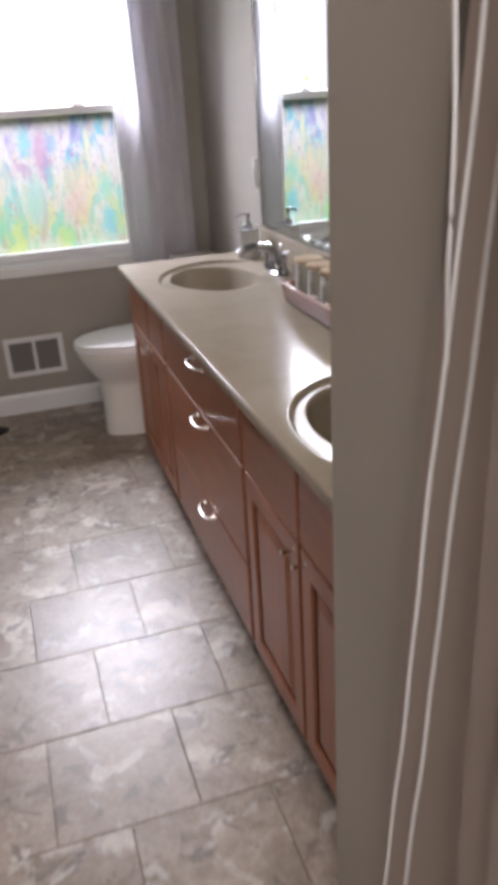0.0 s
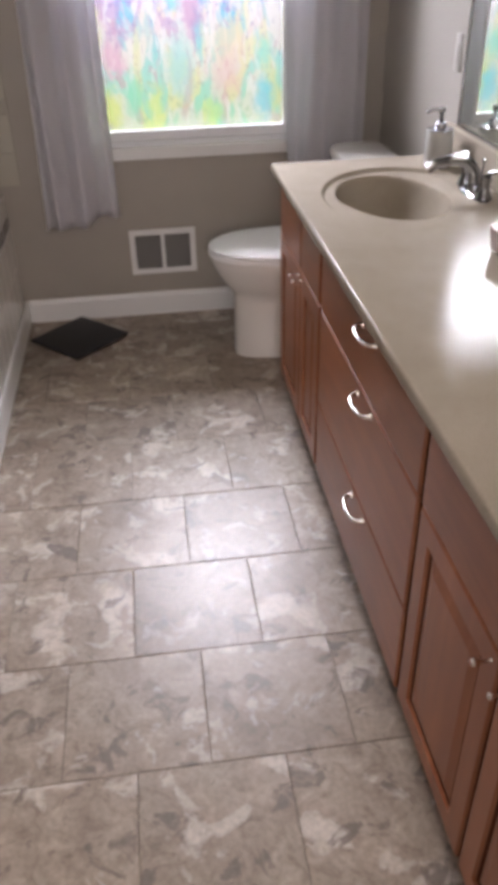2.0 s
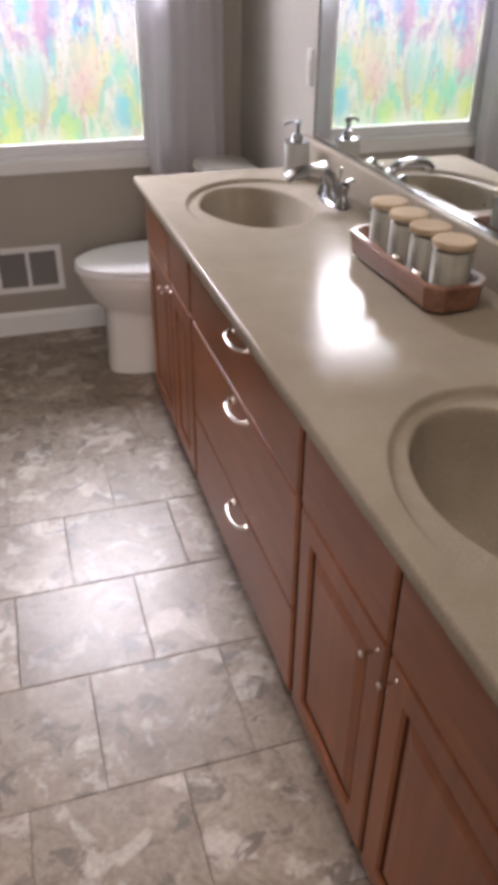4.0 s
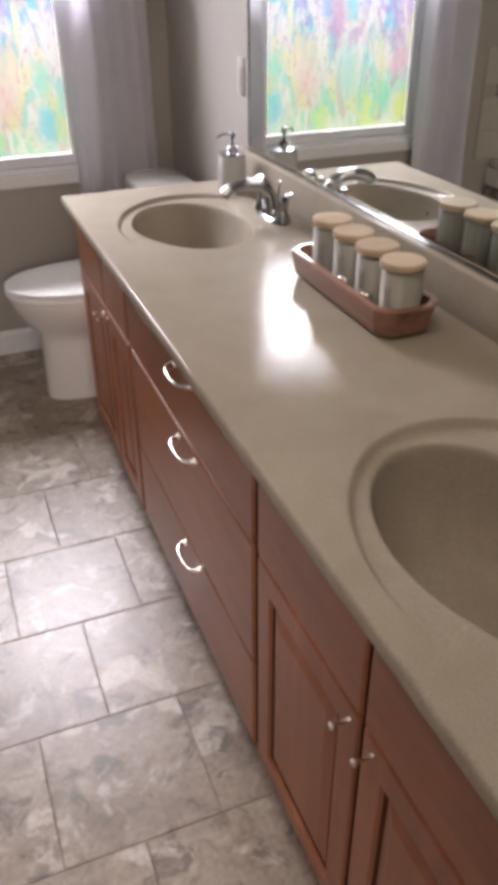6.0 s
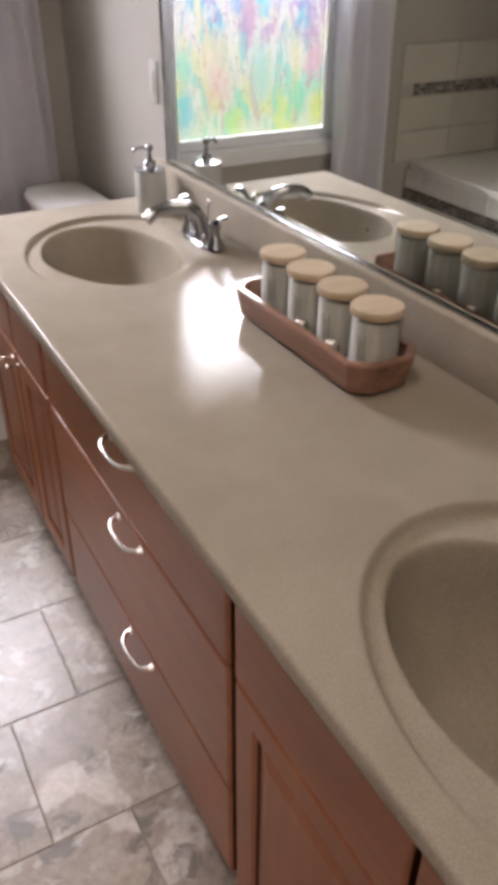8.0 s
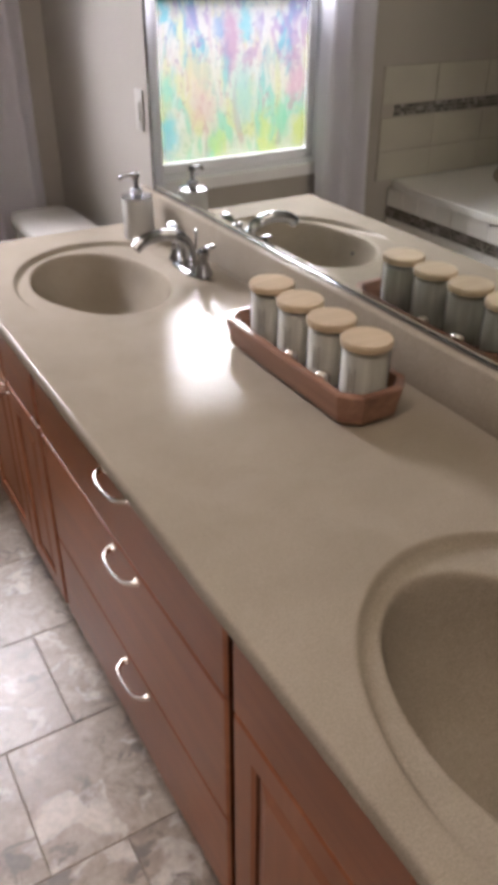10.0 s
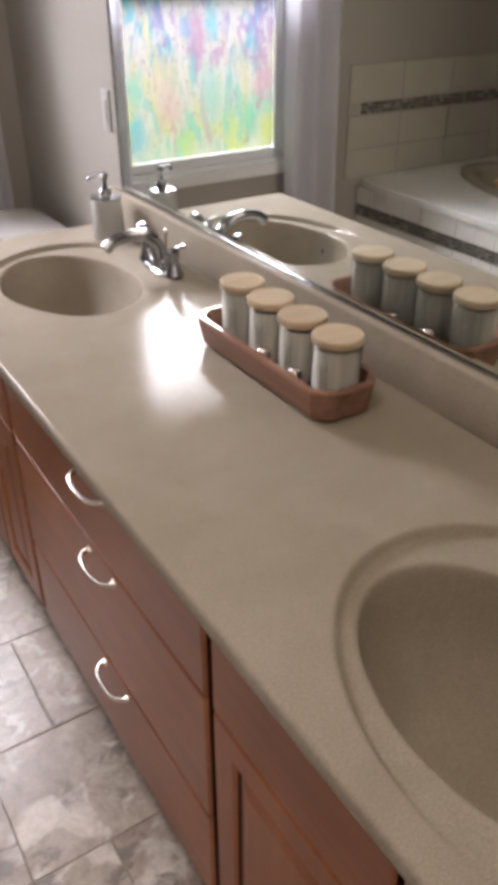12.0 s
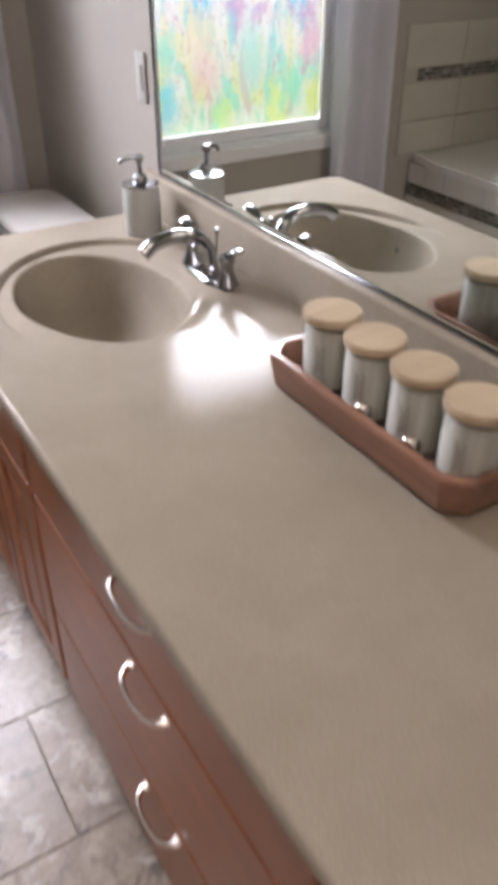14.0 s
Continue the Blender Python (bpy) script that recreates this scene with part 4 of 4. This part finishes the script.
for k, a in enumerate((196, 203, 210)):
    b = box(0.0376, 0.0381, -0.0011, 0.0011, 0.030 + 0.004 * (k % 2), 0.066 - 0.006 * (k % 2))
    for v in b.verts:
        v.co = pose(0, 0, 0, 0, 0, a) @ v.co
    part("printed_bar", b, JARPRINT, jar, "faint grey printed marking", sm=False)
for i in range(1, 4):
    copy_thing(jar, pose(1.438, 5.335 + 0.0930 * i, Z_TOP + 0.0200, 0, 0, 6 * i - 9))

# ---- toilet ----
toi = thing("toilet", "white elongated two-piece toilet with its lid down beside the vanity", "toilet", (1.232, 6.910, 0))
toi.scale = (1, 1, 1.03)


def loft(rings, n=40, bm=None, cap=True):
    """rings: (centre x, half length back, half length front, half width, z, power)."""
    b = bm or bmesh.new()
    out = []
    for cx, back, fwd, hw, z, pw in rings:
        ring = []
        for k in range(n):
            a = 2 * math.pi * k / n
            c, s = math.cos(a), math.sin(a)
            px = math.copysign(abs(c) ** (2 / pw), c)
            py = math.copysign(abs(s) ** (2 / pw), s)
            ring.append(b.verts.new((cx + (back if c > 0 else fwd) * px, hw * py, z)))
        out.append(ring)
    for p, q in zip(out, out[1:]):
        for i in range(n):
            j = (i + 1) % n
            b.faces.new((p[i], p[j], q[j], q[i]))
    if cap:
        b.faces.new(out[0][::-1])
        b.faces.new(out[-1])
    return b


bowl = [(0.05, 0.28, 0.352, 0.122, 0.0, 4.0), (0.05, 0.28, 0.352, 0.123, 0.012, 4.0), (0.05, 0.27, 0.350, 0.118, 0.03, 3.6), (0.05, 0.27, 0.346, 0.117, 0.215, 3.4), (0.04, 0.28, 0.338, 0.121, 0.238, 3.0), (0.0, 0.30, 0.322, 0.136, 0.262, 2.6), (-0.03, 0.31, 0.320, 0.158, 0.30, 2.3), (-0.05, 0.31, 0.325, 0.176, 0.345, 2.1), (-0.055, 0.31, 0.328, 0.181, 0.375, 2.1), (-0.055, 0.30, 0.325, 0.178, 0.384, 2.1)]
part("bowl", loft(bowl), PORCELAIN, toi, "white porcelain bowl and pedestal")
seat = [(-0.06, 0.17, 0.326, 0.180, 0.3855, 2.15), (-0.06, 0.202, 0.330, 0.184, 0.389, 2.15), (-0.06, 0.202, 0.330, 0.184, 0.398, 2.15), (-0.06, 0.20, 0.327, 0.181, 0.402, 2.15)]
part("seat", loft(seat), SEATPLASTIC, toi)
lid = [(-0.06, 0.20, 0.322, 0.176, 0.4035, 2.15), (-0.06, 0.203, 0.328, 0.182, 0.407, 2.15), (-0.06, 0.202, 0.328, 0.182, 0.414, 2.15), (-0.06, 0.196, 0.318, 0.174, 0.420, 2.15), (-0.06, 0.12, 0.22, 0.11, 0.424, 2.1)]
part("lid", loft(lid), SEATPLASTIC, toi, "white closed lid")
for s in (-0.075, 0.075):
    part("hinge", lathe([(0, 0.0), (0.014, 0.0), (0.015, 0.003), (0.014, 0.022), (0, 0.025)], (0.098, s, 0.3855), 16), SEATPLASTIC, toi)
tank = [(0.222, 0.085, 0.085, 0.190, 0.386, 6), (0.219, 0.090, 0.092, 0.205, 0.41, 6), (0.219, 0.095, 0.100, 0.218, 0.58, 6), (0.219, 0.098, 0.104, 0.224, 0.665, 6)]
part("tank", loft(tank), PORCELAIN, toi, "white porcelain tank")
tl = [(0.219, 0.100, 0.110, 0.230, 0.6655, 5), (0.219, 0.104, 0.116, 0.236, 0.672, 5), (0.219, 0.104, 0.117, 0.237, 0.690, 5), (0.219, 0.098, 0.110, 0.230, 0.701, 5), (0.219, 0.080, 0.090, 0.205, 0.706, 4)]
part("tank_lid", loft(tl), PORCELAIN, toi, "white domed tank lid")

# ---- floor vent grille ----
vent = thing("wall_vent", "white two-section air return grille low on the taupe wall", "vent", (0.683, Y_WIN, 0.2825))
x0, x1, z0, z1 = -0.139, 0.139, -0.096, 0.096
b = box(x0, x1, -0.012, -0.001, z1 - 0.024, z1, 0.002)
box(x0, x1, -0.012, -0.001, z0, z0 + 0.024, 0.002, bm=b)
box(x0, x0 + 0.024, -0.0118, -0.001, z0 + 0.022, z1 - 0.022, 0.002, bm=b)
box(x1 - 0.024, x1, -0.0118, -0.001, z0 + 0.022, z1 - 0.022, 0.002, bm=b)
box(-0.008, 0.008, -0.0118, -0.001, z0 + 0.022, z1 - 0.022, 0.002, bm=b)
part("frame", b, TRIM, vent, sm=False)
# flat dark sheet in place of the duct's shade; the wall is solid
part("duct_backing", box(x0 + 0.02, x1 - 0.02, -0.0022, -0.0008, z0 + 0.02, z1 - 0.02), DARKHOLLOW, vent, "dark panel painted as the duct's shade behind the slats", sm=False)
# slats darkened: the shade of the slots is put into their colour
VSLAT = paint("slot_shaded_vent_slat", (0.19, 0.18, 0.175), 0.5)
for sx0, sx1 in ((x0 + 0.0245, -0.0085), (0.0085, x1 - 0.0245)):
    for k in range(11):
        z = z0 + 0.030 + k * 0.0132
        b = box(sx0, sx1, -0.0095, -0.0032, z - 0.0014, z + 0.0014)
        for v in b.verts:
            v.co.z += (v.co.y + 0.006) * 1.25
        part("slat", b, VSLAT, vent, sm=False)

# ---- black mat ----
scale = thing("floor_scale", "flat black square bathroom scale set cornerwise on the tiles", "bathroom scale", (0.305, 7.082, 0), rz=45)
part("platform", box(-0.142, 0.142, -0.142, 0.142, 0.008, 0.022, 0.005, 3), RUBBER, scale)
for sx in (-0.11, 0.11):
    for sy in (-0.11, 0.11):
        part("foot", lathe([(0, 0), (0.014, 0), (0.014, 0.009)], (sx, sy, 0), 12), RUBBER, scale)

# ---- outdoors ----
GRASS = paint("lawn", (0.07, 0.11, 0.03), 0.9, 0.3)
ROOF = paint("weathered_roof_shingles", (0.28, 0.23, 0.20), 0.9, 0.2, 8)
SIDING = paint("pale_siding", (0.62, 0.58, 0.52), 0.7, 0.05)
LEAF = mat("spring_leaves", (0.22, 0.24, 0.03), 0.6)
BARK = paint("bark", (0.10, 0.08, 0.06), 0.9, 0.3)
lvn = coords(LEAF, (1, 1, 1))
lk(LEAF, ramp(LEAF, noise_tex(LEAF, lvn, 1.3, 4), [(0.3, (0.16, 0.19, 0.03)), (0.7, (0.36, 0.33, 0.06))]), bsdf(LEAF).inputs["Base Color"])
b = bmesh.new()
bmesh.ops.create_grid(b, x_segments=2, y_segments=2, size=1500)
for v in b.verts:
    v.co.z = -2.6
    v.co.y += 1508
structure("ground", b, GRASS, "green lawn reaching to the horizon", "ground")

HAZE = bpy.data.materials.new("bright_overcast_sky")
HAZE.use_nodes = True
hz = nd(HAZE, "ShaderNodeEmission", Strength=0.17)
hz.inputs["Color"].default_value = (0.96, 0.98, 1.0, 1)
lk(HAZE, hz.outputs[0], HAZE.node_tree.nodes["Material Output"].inputs["Surface"])
structure("sky_backdrop", box(-400, 400, 249, 250, -2.5, 160), HAZE, "plain bright overcast sky far beyond the garden", "sky")

hs = thing("neighbour_house", "pale sided house with a low shingled roof behind the garden", "house", (5.0, 96, -2.6))
b = box(-13, 13, 0, 9, 0, 3.2)
part("wall", b, SIDING, hs, sm=False)
b = bmesh.new()
vs = [b.verts.new(c) for c in ((-13.6, -0.6, 3.15), (13.6, -0.6, 3.15), (13.6, 9.6, 3.15), (-13.6, 9.6, 3.15), (-13.6, 4.5, 5.5), (13.6, 4.5, 5.5))]
for idx in ((0, 1, 5, 4), (2, 3, 4, 5), (0, 4, 3), (1, 2, 5), (0, 3, 2, 1)):
    b.faces.new([vs[i] for i in idx])
part("roof", b, ROOF, hs, sm=False)
for k in range(5):
    wx = -10.5 + 5 * k
    w = part("window", box(wx - 0.7, wx + 0.7, -0.05, 0.02, 1.0, 2.4), VINYL, hs, sm=False)
    part("pane", box(wx - 0.6, wx + 0.6, -0.07, -0.052, 1.1, 2.3), PANE, w, sm=False)


def tree(at, h, spread, seed, label):
    t = thing("tree", label, "tree", at)
    rr = random.Random(seed)
    b = tube(curve_points([(0, 0, 0), (0.1, 0, h * 0.3), (0, 0.1, h * 0.6), (0.1, 0, h * 0.85)], 4), [0.28 - 0.018 * i for i in range(13)], 9)
    for k in range(9):
        a = rr.uniform(0, 6.28)
        z = h * rr.uniform(0.35, 0.7)
        e = Vector((math.cos(a) * spread * 0.6, math.sin(a) * spread * 0.6, z + h * 0.2))
        tube([(0, 0, z), (e.x * 0.5, e.y * 0.5, z + h * 0.12), tuple(e)], [0.1, 0.06, 0.02], 6, bm=b)
    part("trunk", b, BARK, t)
    verts, faces = [], []
    clumps = [(rr.gauss(0, 0.45) * spread, rr.gauss(0, 0.45) * spread, h * rr.uniform(0.45, 1.0)) for _ in range(60)]
    for cxx, cyy, czz in clumps:
        for _ in range(90):
            p = Vector((cxx + rr.gauss(0, 0.35), cyy + rr.gauss(0, 0.35), czz + rr.gauss(0, 0.35)))
            u = Vector((rr.gauss(0, 1), rr.gauss(0, 1), rr.gauss(0, 1))).normalized() * 0.11
            w = u.orthogonal().normalized() * 0.07
            i = len(verts)
            verts += [tuple(p - u), tuple(p + w), tuple(p + u), tuple(p - w)]
            faces.append((i, i + 1, i + 2, i + 3))
    me = bpy.data.meshes.new("crown")
    me.from_pydata(verts, [], faces)
    me.materials.append(LEAF)
    o = new("crown", me)
    o.parent = t
    return t


tree((-1.6, 24, -2.6), 4.4, 1.2, 3, "leafy green garden tree seen over the window rail")
tree((-11.5, 27, -2.6), 4.3, 2.6, 5, "yellow-green leafy tree beyond the garden")
tree((-15.5, 29, -2.6), 4.7, 3.0, 6, "yellow-green leafy tree beyond the garden")

# ---- wall and apron tiles, then floor tiles ----
MESHES = {}


def piece(name, w, l, t, bevel, material):
    key = (name, round(w, 4), round(l, 4), round(t, 4))
    if key not in MESHES:
        b = bmesh.new()
        o, i = [], []
        for q, dz in ((0, -t), (0, -bevel), (bevel, 0)):
            o.append([b.verts.new((sx * (w / 2 - q), sy * (l / 2 - q), dz)) for sx, sy in ((-1, -1), (1, -1), (1, 1), (-1, 1))])
        for p, r in zip(o, o[1:]):
            for k in range(4):
                j = (k + 1) % 4
                b.faces.new((p[k], p[j], r[j], r[k]))
        b.faces.new(o[-1])
        me = bpy.data.meshes.new(name)
        b.to_mesh(me)
        b.free()
        me.materials.append(material)
        MESHES[key] = me
    return MESHES[key]


surround = tagged(new("tub_surround"), "taupe tiled surround with a pebble mosaic band above the tub", "tile wall", kind="structure")
apron = tagged(new("tub_apron"), "white tiled tub apron with a pebble mosaic band", "tile wall", kind="structure")
structure("tub_surround_bed", box(X_LEFT, 0.147, Y_WIN - 0.006, Y_WIN - 0.0005, 0.585, 1.060), WALLGROUT, "pale grout bed behind the surround tiles", "tile wall")

for z0, z1, w in ((0.588, 0.712, 0.30), (0.715, 0.852, 0.30), (0.909, 1.058, 0.30)):
    x = 0.145
    while x > X_LEFT + 0.05:
        w2 = min(w, x - X_LEFT - 0.002)
        o = new("tile", piece("tile", w2 - 0.003, z1 - z0, 0.006, 0.001, WALLTILE))
        o.parent = surround
        o.matrix_basis = pose(x - w2 / 2, Y_WIN - 0.0115, (z0 + z1) / 2, 90, 0, 0)
        x -= w

yy = Y_WIN - 0.013
while yy > Y_TUB0 + 0.02:
    w = min(0.105, yy - Y_TUB0)
    for z0, z1 in ((0.476, 0.5515), (0.262, 0.421), (0.090, 0.259)):
        o = new("tile", piece("apron_tile", z1 - z0, w - 0.003, 0.006, 0.001, WHITETILE))
        o.parent = apron
        o.matrix_basis = pose(X_TUB - 0.001, yy - w / 2, (z0 + z1) / 2, 0, 90, 0)
    yy -= 0.105


def mosaic(name, u0, u1, z0, z1, put, parent, label):
    rr = random.Random(11)
    verts, faces = [], []
    rows = 3
    hh = (z1 - z0) / rows
    for r in range(rows):
        u = u0 - rr.uniform(0, 0.006)
        while u < u1:
            w = rr.uniform(0.008, 0.019)
            ring = []
            c = len(verts)
            cu, cz = u + w / 2, z0 + hh * (r + 0.5)
            for lev, q in ((0.0, 1.0), (0.0025, 0.95), (0.0040, 0.6)):
                for k in range(7):
                    a = 2 * math.pi * k / 7 + r
                    verts.append(put(cu + q * w * 0.48 * math.cos(a), cz + q * hh * 0.47 * math.sin(a), lev))
            for lev in range(2):
                for k in range(7):
                    j = (k + 1) % 7
                    faces.append((c + lev * 7 + k, c + lev * 7 + j, c + lev * 7 + 7 + j, c + lev * 7 + 7 + k))
            faces.append(tuple(c + 14 + k for k in range(7)))
            u += w
    me = bpy.data.meshes.new(name)
    me.from_pydata(verts, [], faces)
    me.materials.append(MOSAIC)
    o = new(name, me)
    o.parent = parent
    tagged(o, label, kind="stuff")
    return o


mosaic("mosaic_band", X_LEFT, 0.073, 0.857, 0.904, lambda u, z, d: (u, Y_WIN - 0.0065 - d * 2, z), surround, "dark and light pebble mosaic band")
mosaic("mosaic_band", Y_TUB0, Y_WIN - 0.013, 0.425, 0.472, lambda u, z, d: (X_TUB - 0.0085 + d * 2, u, z), apron, "dark and light pebble mosaic band")

P = 0.3048
JOINT = 0.0022
k = 0
for row in range(-10, 8):
    y0 = 5.0405 + P * row
    y1 = y0 + P
    if y1 < 2.1:
        continue
    y1c = min(y1, Y_WIN)
    phase = 0.6594 if row % 2 == 0 else 0.8118
    x = phase - P * 3
    while x < X_RIGHT - 0.02:
        a, c = max(x, X_TUB), min(x + P, X_RIGHT)
        if c - a > 0.02 and y1c - y0 > 0.02 and a < 1.15:
            o = new("tile", piece("floor_tile", c - a - JOINT, y1c - y0 - JOINT, 0.004, 0.0012, TILE))
            o.parent = floor
            o.matrix_basis = pose((a + c) / 2, (y0 + y1c) / 2, RND.uniform(-0.0002, 0.0002))
        x += P
